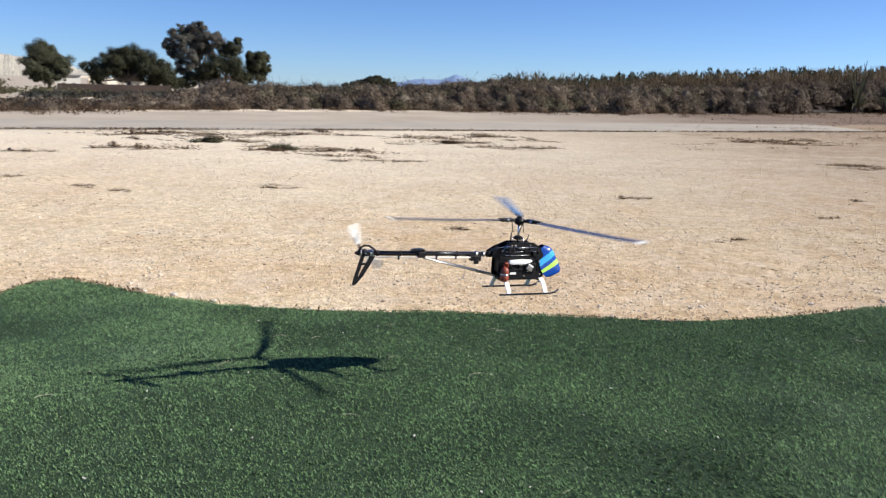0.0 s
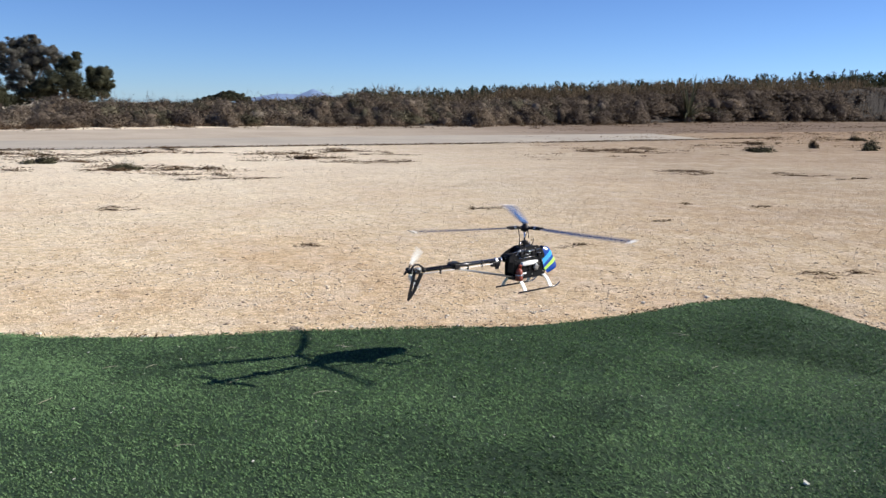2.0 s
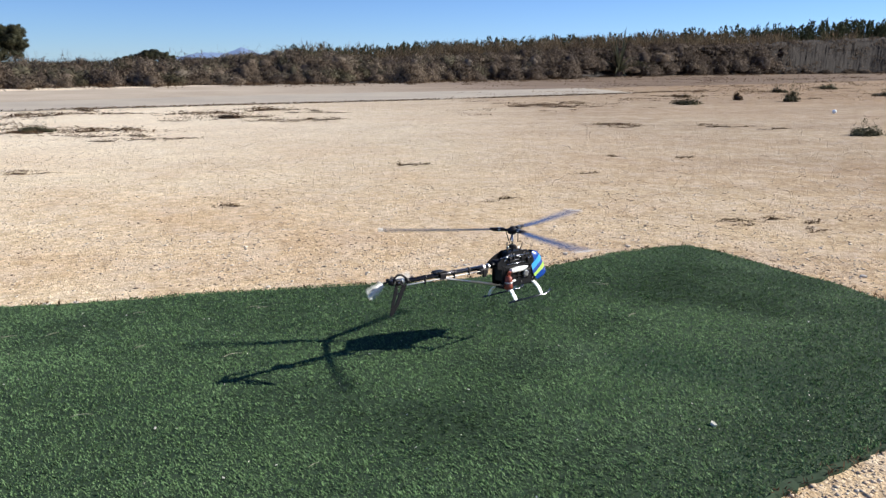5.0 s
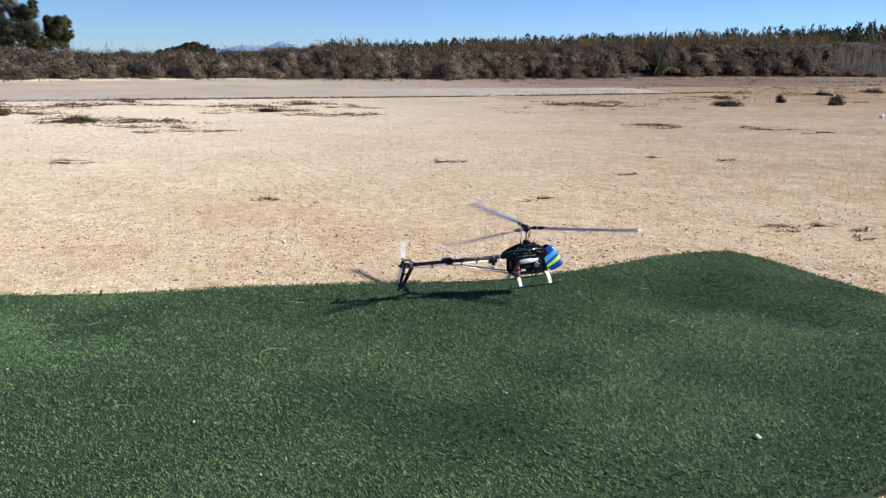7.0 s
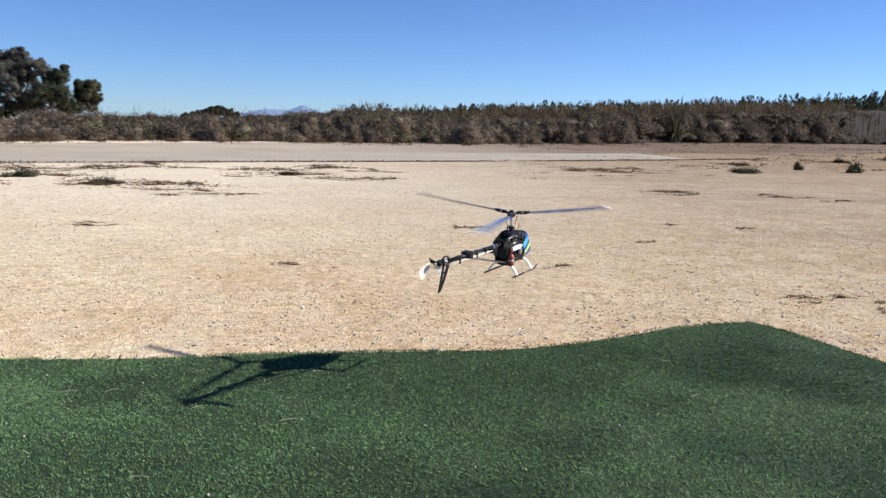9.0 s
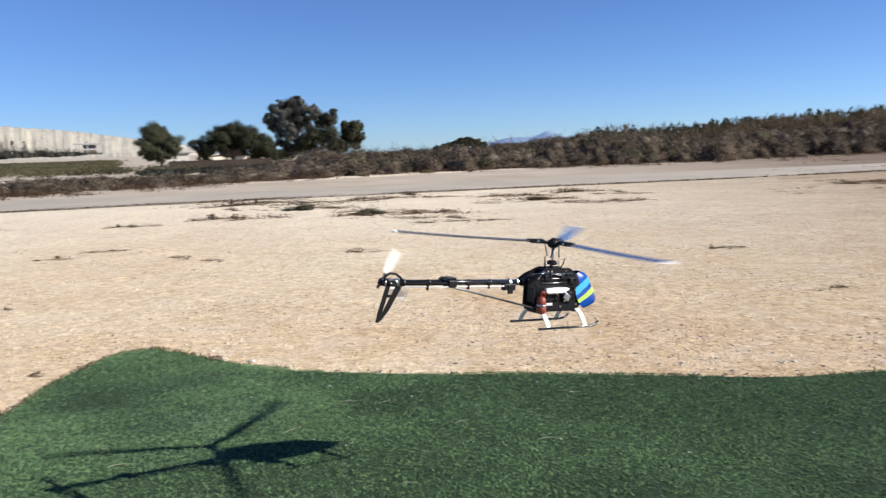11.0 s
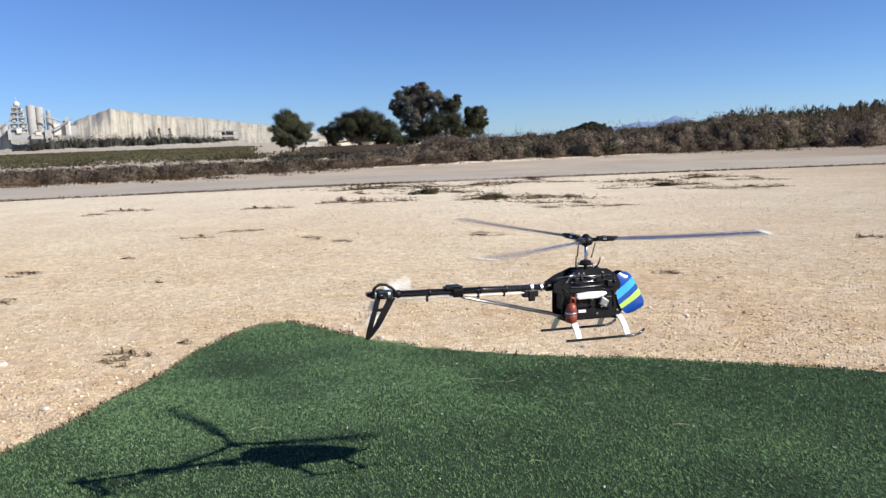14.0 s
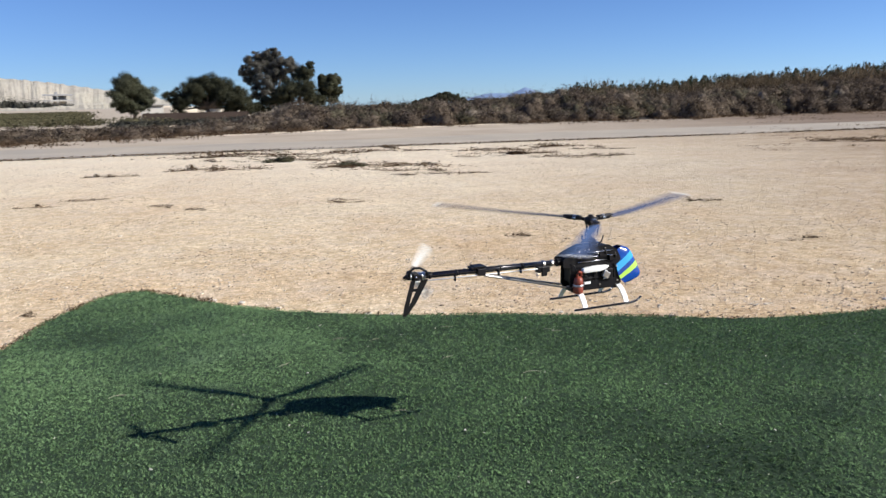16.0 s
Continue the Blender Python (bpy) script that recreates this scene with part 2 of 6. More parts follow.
GRAVEL = material("gravel", gravel_build)
ROAD = material("road_surface", road_build)
SAND = material("sand", sand_build)
TURF = material("turf_blades", turf_blade_build)
TURF_BACK = plain("turf_backing", (0.027, 0.047, 0.024), 0.9, spread=0.4, scale=14)
ROCK = material("quarry_rock", rock_build)
SCRUB = foliage("dry_scrub", [(0.0, (0.130, 0.100, 0.074)), (0.5, (0.172, 0.134, 0.100)), (0.9, (0.21, 0.168, 0.126)), (1.0, (0.25, 0.205, 0.156))], patch_scale=0.42, patch_tone=(0.62, 0.58, 0.55))
# earth set darker than its own brown, standing in for shade on the slope
SHADED_EARTH = plain("bank_earth_shaded", (0.036, 0.031, 0.027), 0.95, spread=0.5, scale=0.7, bump=0.12)
DEAD = foliage("dead_weed", [(0.0, (0.058, 0.036, 0.021)), (0.6, (0.125, 0.080, 0.048)), (1.0, (0.22, 0.155, 0.095))])
GREENWEED = foliage("green_weed", [(0.0, (0.050, 0.050, 0.028)), (0.6, (0.082, 0.078, 0.045)), (1.0, (0.14, 0.125, 0.08))])
PINE = foliage("pine_needles", [(0.0, (0.036, 0.039, 0.024)), (0.5, (0.050, 0.053, 0.032)), (1.0, (0.070, 0.071, 0.044))], patch_tone=(0.7, 0.68, 0.62), through_light=0.12)
SCRUB_OLIVE = foliage("olive_scrub", [(0.0, (0.085, 0.078, 0.052)), (0.6, (0.13, 0.118, 0.078)), (1.0, (0.20, 0.178, 0.12))], patch_scale=0.42, patch_tone=(0.62, 0.6, 0.55))
SCRUB_PALE = foliage("pale_scrub", [(0.0, (0.115, 0.094, 0.072)), (0.6, (0.150, 0.124, 0.094)), (1.0, (0.195, 0.163, 0.122))], patch_scale=0.42, patch_tone=(0.62, 0.58, 0.55))
EUC = foliage("eucalyptus_leaves", [(0.0, (0.075, 0.074, 0.064)), (0.5, (0.115, 0.110, 0.094)), (1.0, (0.165, 0.155, 0.132))], patch_tone=(0.7, 0.66, 0.62))
BARK = plain("bark", (0.10, 0.075, 0.055), 0.9, spread=0.4, scale=3, bump=0.03)
PALM = foliage("palm_fronds", [(0.0, (0.055, 0.058, 0.036)), (0.6, (0.085, 0.086, 0.055)), (1.0, (0.13, 0.12, 0.08))])
PALE_BARK = plain("pale_bark", (0.34, 0.29, 0.23), 0.85, spread=0.3, scale=2)
CANE_GREEN = foliage("cane_green", [(0.0, (0.026, 0.033, 0.018)), (0.6, (0.048, 0.056, 0.030)), (1.0, (0.085, 0.090, 0.052))])
CANE_DRY = foliage("cane_dry", [(0.0, (0.085, 0.060, 0.038)), (0.6, (0.150, 0.110, 0.068)), (1.0, (0.24, 0.185, 0.12))])
CROP = foliage("vineyard_leaves", [(0.0, (0.085, 0.080, 0.044)), (0.6, (0.110, 0.102, 0.056)), (1.0, (0.15, 0.135, 0.078))], patch_scale=0.12)
HEDGE = foliage("hedge_leaves", [(0.0, (0.050, 0.050, 0.040)), (0.6, (0.072, 0.070, 0.056)), (1.0, (0.10, 0.095, 0.078))], patch_scale=0.12, patch_tone=(0.75, 0.7, 0.66))
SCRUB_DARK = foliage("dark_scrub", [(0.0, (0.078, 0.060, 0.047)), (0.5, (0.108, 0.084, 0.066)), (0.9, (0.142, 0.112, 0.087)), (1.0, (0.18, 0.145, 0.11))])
WHITEWASH = plain("whitewash", (0.52, 0.50, 0.45), 0.85, spread=0.1, scale=0.6)
BROWN_WALL = plain("brown_wall", (0.055, 0.040, 0.032), 0.9, spread=0.25, scale=0.8)
CONCRETE = plain("concrete", (0.34, 0.33, 0.31), 0.9, spread=0.15, scale=0.08)
STEEL_GREY = plain("plant_steel", (0.27, 0.27, 0.27), 0.7, spread=0.25, scale=0.1)
# blue of the distance haze is mixed into this base colour
MOUNTAIN_HAZE = plain("mountain_haze_tint", (0.17, 0.25, 0.39), 1.0, spread=0.06, scale=0.002)
PEBBLE = foliage("pebble", [(0.0, (0.50, 0.385, 0.27)), (0.5, (0.66, 0.535, 0.39)), (1.0, (0.82, 0.72, 0.58))], rough=0.9, through_light=0.0)
STONE = plain("pale_stone", (0.56, 0.50, 0.42), 0.9, spread=0.2, scale=20)
STRAW = plain("straw", (0.36, 0.34, 0.24), 0.8, spread=0.2, scale=30)
LITTER = plain("pale_leaf_litter", (0.50, 0.49, 0.41), 0.8, spread=0.1, scale=30)
BLACK = plain("black_plastic", (0.010, 0.009, 0.010), 0.45, spread=0.3, scale=30)
CARBON = plain("carbon_plate", (0.008, 0.008, 0.009), 0.42, spread=0.4, scale=60)
BOOM = plain("anodised_boom", (0.020, 0.019, 0.021), 0.22, metal=0.3, spread=0.2, scale=20, coat=0.6)
SKID = plain("gloss_black_tube", (0.10, 0.10, 0.105), 0.20, metal=0.9, spread=0.2, scale=30, coat=0.6)
ALLOY = plain("alloy", (0.62, 0.62, 0.63), 0.28, metal=1.0, spread=0.12, scale=40)
STRUT = plain("strut_tube", (0.34, 0.33, 0.32), 0.3, metal=0.9, spread=0.3, scale=18)
STEEL = plain("steel_rod", (0.5, 0.5, 0.52), 0.25, metal=1.0, spread=0.1, scale=40)
WHITE = plain("white_plastic", (0.82, 0.82, 0.79), 0.4, spread=0.05, scale=20)
RED = plain("red_silicone", (0.24, 0.050, 0.028), 0.45, spread=0.3, scale=30)
BLUE = plain("blue_canopy_paint", (0.006, 0.055, 0.30), 0.22, spread=0.15, scale=10, coat=0.8)
LIGHT_BLUE = plain("light_blue_stripe", (0.045, 0.36, 0.72), 0.25, spread=0.1, scale=10, coat=0.8)
LIME = plain("lime_stripe", (0.40, 0.74, 0.10), 0.3, spread=0.1, scale=10, coat=0.6)
BLADE = plain("rotor_blade_gloss", (0.13, 0.125, 0.145), 0.18, spread=0.2, scale=8, coat=1.0)
TAIL_BLADE = plain("white_tail_blade", (0.80, 0.80, 0.76), 0.4, spread=0.05, scale=20)

# ---- mesh helpers ----


def link_mesh(name, mesh, material_, parent=None, label=""):
    if material_ is not None and not mesh.materials:
        mesh.materials.append(material_)
    ob = new(name, mesh)
    ob.parent = parent
    if label:
        ob["label"] = label
    return ob


def part(name, bm, material_, parent=None, label="", smooth=False):
    mesh = bpy.data.meshes.new(name)
    bmesh.ops.recalc_face_normals(bm, faces=bm.faces)
    bm.to_mesh(mesh)
    bm.free()
    if smooth:
        for p in mesh.polygons:
            p.use_smooth = True
    return link_mesh(name, mesh, material_, parent, label)


def from_arrays(name, verts, faces, material_, parent=None, label="", normals=None):
    """One mesh from an (n, 3) array and an (m, k) array of corners; normals soften the shading of leaf masses."""
    verts, faces = np.asarray(verts, np.float32), np.asarray(faces, np.int32)
    mesh = bpy.data.meshes.new(name)
    m, k = faces.shape
    mesh.vertices.add(len(verts))
    mesh.vertices.foreach_set("co", verts.ravel())
    mesh.loops.add(m * k)
    mesh.loops.foreach_set("vertex_index", faces.ravel())
    mesh.polygons.add(m)
    mesh.polygons.foreach_set("loop_start", np.arange(0, m * k, k, dtype=np.int32))
    mesh.update(calc_edges=True)
    if normals is not None:
        mesh.polygons.foreach_set("use_smooth", np.ones(m, bool))
        soft = mesh.attributes.new("custom_normal", "FLOAT_VECTOR", "POINT")
        soft.data.foreach_set("vector", np.ascontiguousarray(normals, np.float32).ravel())
    return link_mesh(name, mesh, material_, parent, label)


def box(bm, x0, x1, y0, y1, z0, z1, bevel=0.0, m=None):
    r = bmesh.ops.create_cube(bm, size=1)["verts"]
    for v in r:
        v.co = Vector(((x0 + x1) / 2 + v.co.x * (x1 - x0), (y0 + y1) / 2 + v.co.y * (y1 - y0), (z0 + z1) / 2 + v.co.z * (z1 - z0)))
    if bevel:
        edges = list({e for v in r for e in v.link_edges})
        r = bmesh.ops.bevel(bm, geom=edges, offset=bevel, segments=2, affect="EDGES", profile=0.5)["verts"]
    if m is not None:
        bmesh.ops.transform(bm, matrix=m, verts=list({v for v in r}))
    return bm


def tube(bm, points, radius, sides=10, taper=None):
    """A round bar along a line of points."""
    pts = [Vector(p) for p in points]
    rings = []
    for i, p in enumerate(pts):
        a, b = pts[max(i - 1, 0)], pts[min(i + 1, len(pts) - 1)]
        q = (b - a).normalized().to_track_quat("Z", "Y").to_matrix()
        r = taper[i] if taper else radius
        rings.append([bm.verts.new(p + q @ Vector((r * math.cos(k * math.tau / sides), r * math.sin(k * math.tau / sides), 0))) for k in range(sides)])
    for a, b in zip(rings, rings[1:]):
        for k in range(sides):
            bm.faces.new((a[k], a[(k + 1) % sides], b[(k + 1) % sides], b[k]))
    bm.faces.new(rings[0][::-1])
    bm.faces.new(rings[-1])
    return bm


def plate(bm, outline, y0, y1):
    """An outline in x and z, given thickness along y."""
    a = [bm.verts.new((x, y0, z)) for x, z in outline]
    b = [bm.verts.new((x, y1, z)) for x, z in outline]
    bm.faces.new(a)
    bm.faces.new(b[::-1])
    n = len(a)
    for i in range(n):
        bm.faces.new((a[i], a[(i + 1) % n], b[(i + 1) % n], b[i]))
    return bm


def turned(bm, profile, centre=(0, 0, 0), axis="Z", sides=20):
    """A turned body: profile of (radius, height) about an axis."""
    q = {"Z": Matrix(), "Y": pose(0, 0, 0, -90), "X": pose(0, 0, 0, 0, 90)}[axis]
    rings = []
    for r, h in profile:
        rings.append([bm.verts.new(Vector(centre) + q @ Vector((max(r, 1e-4) * math.cos(k * math.tau / sides), max(r, 1e-4) * math.sin(k * math.tau / sides), h))) for k in range(sides)])
    for a, b in zip(rings, rings[1:]):
        for k in range(sides):
            bm.faces.new((a[k], a[(k + 1) % sides], b[(k + 1) % sides], b[k]))
    bm.faces.new(rings[0][::-1])
    bm.faces.new(rings[-1])
    return bm


def cards(rng, centres, length, width, up=0.0, curve=0.0):
    """Small pointed leaves or twigs at the centres, turned at random; up pulls them upright."""
    n = len(centres)
    d = rng.normal(size=(n, 3))
    d[:, 2] = np.abs(d[:, 2]) * (1 if up else 0.6) + up
    d /= np.linalg.norm(d, axis=1)[:, None]
    s = np.cross(d, rng.normal(size=(n, 3)))
    s /= np.linalg.norm(s, axis=1)[:, None] + 1e-9
    L = (length * rng.uniform(0.6, 1.4, n))[:, None]
    W = (width * rng.uniform(0.6, 1.4, n))[:, None]
    v = np.stack([centres - d * L / 2, centres + s * W / 2, centres + d * L / 2, centres - s * W / 2], 1).reshape(-1, 3)
    return v, np.arange(4 * n).reshape(-1, 4)


def spikes(rng, centres, length, width, up=0.0, faces=None, flat=0.92):
    """Fine three-cornered twigs or leaves, turned at random."""
    n = len(centres)
    d = rng.normal(size=(n, 3))
    d[:, 2] = np.abs(d[:, 2]) * 0.7 + up
    d /= np.linalg.norm(d, axis=1)[:, None]
    s = np.cross(d, rng.normal(size=(n, 3)))
    s /= np.linalg.norm(s, axis=1)[:, None] + 1e-9
    if faces is not None:
        # most leaves lie along the clump's skin
        nrm = faces + rng.normal(0, 0.30, (n, 3))
        nrm /= np.linalg.norm(nrm, axis=1)[:, None] + 1e-9
        t = d - nrm * (d * nrm).sum(1)[:, None]
        t /= np.linalg.norm(t, axis=1)[:, None] + 1e-9
        lying = (rng.random(n) < flat)[:, None]
        d, s = np.where(lying, t, d), np.where(lying, np.cross(t, nrm), s)
    L = (length * rng.uniform(0.5, 1.5, n))[:, None]
    W = (width * rng.uniform(0.6, 1.4, n))[:, None]
    v = np.stack([centres - d * L * 0.4 - s * W / 2, centres - d * L * 0.4 + s * W / 2, centres + d * L * 0.6], 1).reshape(-1, 3)
    return v, np.arange(3 * n).reshape(-1, 3)


def joined(pieces):
    vs, fs, rest, k = [], [], [], 0
    for v, f, *more in pieces:
        vs.append(v)
        fs.append(f + k)
        rest += more
        k += len(v)
    both = np.concatenate(vs), np.concatenate(fs)
    return (*both, np.concatenate(rest)) if rest else both


def unit(a):
    return a / (np.linalg.norm(a, axis=-1, keepdims=True) + 1e-9)


def polar(az, dist):
    return dist * math.sin(radians(az)), dist * math.cos(radians(az))


def smooth(a, b, x):
    t = np.clip((x - a) / (b - a), 0, 1)
    return t * t * (3 - 2 * t)


# foot of the scrub bank: bearing from the pilot's spot, and distance
BANK_AZ = (-90, -60, -45, -35, -23.7, -11.4, 0.4, 7.3, 13, 22.6, 34, 43, 60, 90)
BANK_D = (60, 42, 35.2, 34.4, 37, 42, 46, 47, 51, 63, 96, 128, 170, 200)
EYE = 1.5


def bank_foot(az):
    return np.interp(az, BANK_AZ, BANK_D)


def ground_z(x, y):
    d = np.hypot(x, y)
    az = np.degrees(np.arctan2(x, y))
    beyond = d - bank_foot(az)
    fall = smooth(4, 55, beyond) * 1.5 * (1 - smooth(-10, 12, az)) * smooth(-88, -60, az)
    far = smooth(130, 1300, d) * 26 * smooth(-26, -18, az)
    return -fall - far

# ---- ground ----


def build_ground():
    az = np.radians(np.concatenate([np.linspace(-180, -72, 14)[:-1], np.linspace(-72, 72, 97), np.linspace(72, 180, 14)[1:-1]]))
    d = np.concatenate([np.linspace(0.5, 20, 14), np.geomspace(22, 3500, 60)])
    A, D = np.meshgrid(az, d)
    X, Y = D * np.sin(A), D * np.cos(A)
    Z = ground_z(X, Y)
    n = len(az)
    v = np.stack([X, Y, Z], -1).reshape(-1, 3)
    i = np.arange((len(d) - 1) * n).reshape(len(d) - 1, n)
    f = np.stack([i, np.roll(i, -1, 1), np.roll(i, -1, 1) + n, i + n], -1).reshape(-1, 4)[:, ::-1]
    v = np.vstack([v, [[0, 0, 0]]])
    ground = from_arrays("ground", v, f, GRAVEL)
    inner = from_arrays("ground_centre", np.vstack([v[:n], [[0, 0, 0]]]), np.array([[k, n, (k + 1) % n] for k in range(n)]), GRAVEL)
    inner.parent = ground
    return tagged(ground, "pale cream gravel field of crushed limestone", "ground", kind="structure")


def strip(name, near, far, z, material_, wobble, seed, last=120):
    """A band between two edges (functions of x), finely cut so that its edges waver."""
    rng = np.random.default_rng(seed)
    xs = np.arange(-60, last, 0.6)
    def ragged(k):
        w = np.zeros(len(xs))
        for s in (0.25, 0.8, 2.5):
            w += np.sin(xs * s + rng.uniform(0, 6)) * wobble / (1 + s)
        return w + rng.normal(0, wobble * 0.15, len(xs))
    a, b = near(xs) + ragged(0), far(xs) + ragged(1)
    rows = [a + (b - a) * t for t in (0, 0.33, 0.66, 1)]
    v = np.concatenate([np.stack([xs, r, np.full(len(xs), z)], 1) for r in rows])
    n = len(xs)
    f = np.array([[r * n + i, r * n + i + 1, (r + 1) * n + i + 1, (r + 1) * n + i] for r in range(3) for i in range(n - 1)])
    return from_arrays(name, v, f, material_)


def road_near(x):
    return np.interp(x, (-60, -18, -11.3, -3.2, 6.6, 16, 40, 120), (-4, 17.6, 21.3, 24.6, 28.2, 32.4, 44, 82))


def road_far(x):
    return np.interp(x, (-60, -24, -14.8, -7.3, -4.6, 4.4, 16.2, 40, 120), (4, 22.6, 25.7, 28.0, 29.6, 33.8, 38.8, 50, 88))


def build_road():
    tagged(strip("sand_verge", lambda x: road_far(x) - 0.4, lambda x: road_far(x) + np.interp(x, (-24, -10, 0, 20, 60), (4, 9, 12, 20, 40)), 0.006, SAND, 0.4, 2),
           "strip of bare reddish sand beside the track", "sand verge", kind="structure")
    tagged(strip("road", road_near, road_far, 0.014, ROAD, 0.15, 3, 19), "worn grey-beige compacted track across the field", "road", kind="structure")
    rng = np.random.default_rng(6)
    pieces = []
    for k in range(420):
        az = rng.uniform(-46, 44)
        d = float(bank_foot(az)) - abs(rng.normal(0, 1.0)) * (1.5 + 0.05 * max(az, 0) * 2)
        x, y = polar(az, d)
        if y < road_far(x) + 0.3:
            continue
        n = int(rng.integers(10, 60))
        w = rng.uniform(0.1, 0.5)
        c = np.stack([x + rng.normal(0, w, n), y + rng.normal(0, w * 0.6, n), 0.01 + np.abs(rng.normal(0, 0.09, n))], 1)
        pieces.append(spikes(rng, c, 0.14, 0.03, up=0.5))
    v, f = joined(pieces)
    tagged(from_arrays("verge_weeds", v, f, DEAD), "scattered dry weeds on the sand below the bank", "weeds", kind="stuff")
    # thin dark line of dead weeds along the near edge
    rng = np.random.default_rng(5)
    x = rng.uniform(-40, 24, 9000)
    keep = np.sin(x * 1.3) + np.sin(x * 0.47 + 1) + rng.normal(0, 0.8, len(x)) > -1.1
    x = x[keep]
    c = np.stack([x, road_near(x) + rng.normal(0, 0.10, len(x)), np.abs(rng.normal(0.0, 0.018, len(x))) + 0.017], 1)
    v, f = cards(rng, c, 0.085, 0.022, up=0.0)
    tagged(from_arrays("edge_weeds", v, f, DEAD), "line of dry brown weeds along the edge of the track", "weeds", kind="stuff")


# ---- turf sheet ----
TURF_EDGE = ((-3.11, 1.3), (-3.10, 2.82), (-3.06, 3.3), (-3.09, 4.16), (-3.19, 4.86), (-3.14, 5.3), (-3.09, 5.48), (-2.92, 5.6), (-2.43, 5.38),
             (-2.05, 5.17), (-1.58, 5.03), (-0.81, 4.96), (-0.06, 5.0), (0.7, 4.97), (1.45, 4.94), (1.95, 5.02), (2.45, 5.18), (2.92, 5.37),
             (3.35, 5.48), (3.68, 5.5), (3.80, 5.28), (3.86, 4.95), (4.06, 4.2), (4.10, 3.3), (4.15, 2.75), (2.41, 2.22), (1.93, 2.07), (0.5, 1.62), (-1.0, 1.3))


def inside(px, py, poly):
    hit = np.zeros(len(px), bool)
    n = len(poly)
    for i in range(n):
        (x0, y0), (x1, y1) = poly[i], poly[(i + 1) % n]
        cross = ((y0 > py) != (y1 > py)) & (px < (x1 - x0) * (py - y0) / (y1 - y0 + 1e-12) + x0)
        hit ^= cross
    return hit


def edge_line(step, jitter, seed):
    rng = random.Random(seed)
    out = []
    n = len(TURF_EDGE)
    for i in range(n):
        (x0, y0), (x1, y1) = TURF_EDGE[i], TURF_EDGE[(i + 1) % n]
        k = max(1, int(math.hypot(x1 - x0, y1 - y0) / step))
        for j in range(k):
            t = j / k
            out.append((x0 + (x1 - x0) * t + rng.uniform(-jitter, jitter), y0 + (y1 - y0) * t + rng.uniform(-jitter, jitter)))
    return out


def turf_z(x, y):
    """Soft folds and dents of the loosely laid sheet."""
    w = np.sin(x * 2.3 + 1.3 * np.sin(y * 1.7)) * np.sin(y * 2.9 + 0.9 * np.sin(x * 1.9)) * 0.0065
    w = w + np.sin(x * 5.1 + y * 2.2 + 1.1 * np.sin(y * 3.3)) * 0.0032 + np.sin(y * 8.3 - x * 2.4 + 1.6 * np.sin(x * 3.9)) * 0.0026
    w = w + np.sin(x * 12.7 + 2 * np.sin(y * 5.1)) * np.sin(y * 14.3 + 2 * np.sin(x * 4.7)) * 0.0016
    return 0.038 + w


def turf_mottle(x, y):
    return np.sin(x * 1.3 + 1.9 * np.sin(y * 0.9 + 0.5)) + np.sin(y * 2.1 + 1.4 * np.sin(x * 1.1)) + 0.7 * np.sin(x * 4.3 + 2 * np.sin(y * 3.1)) * np.sin(y * 5.2 + x)


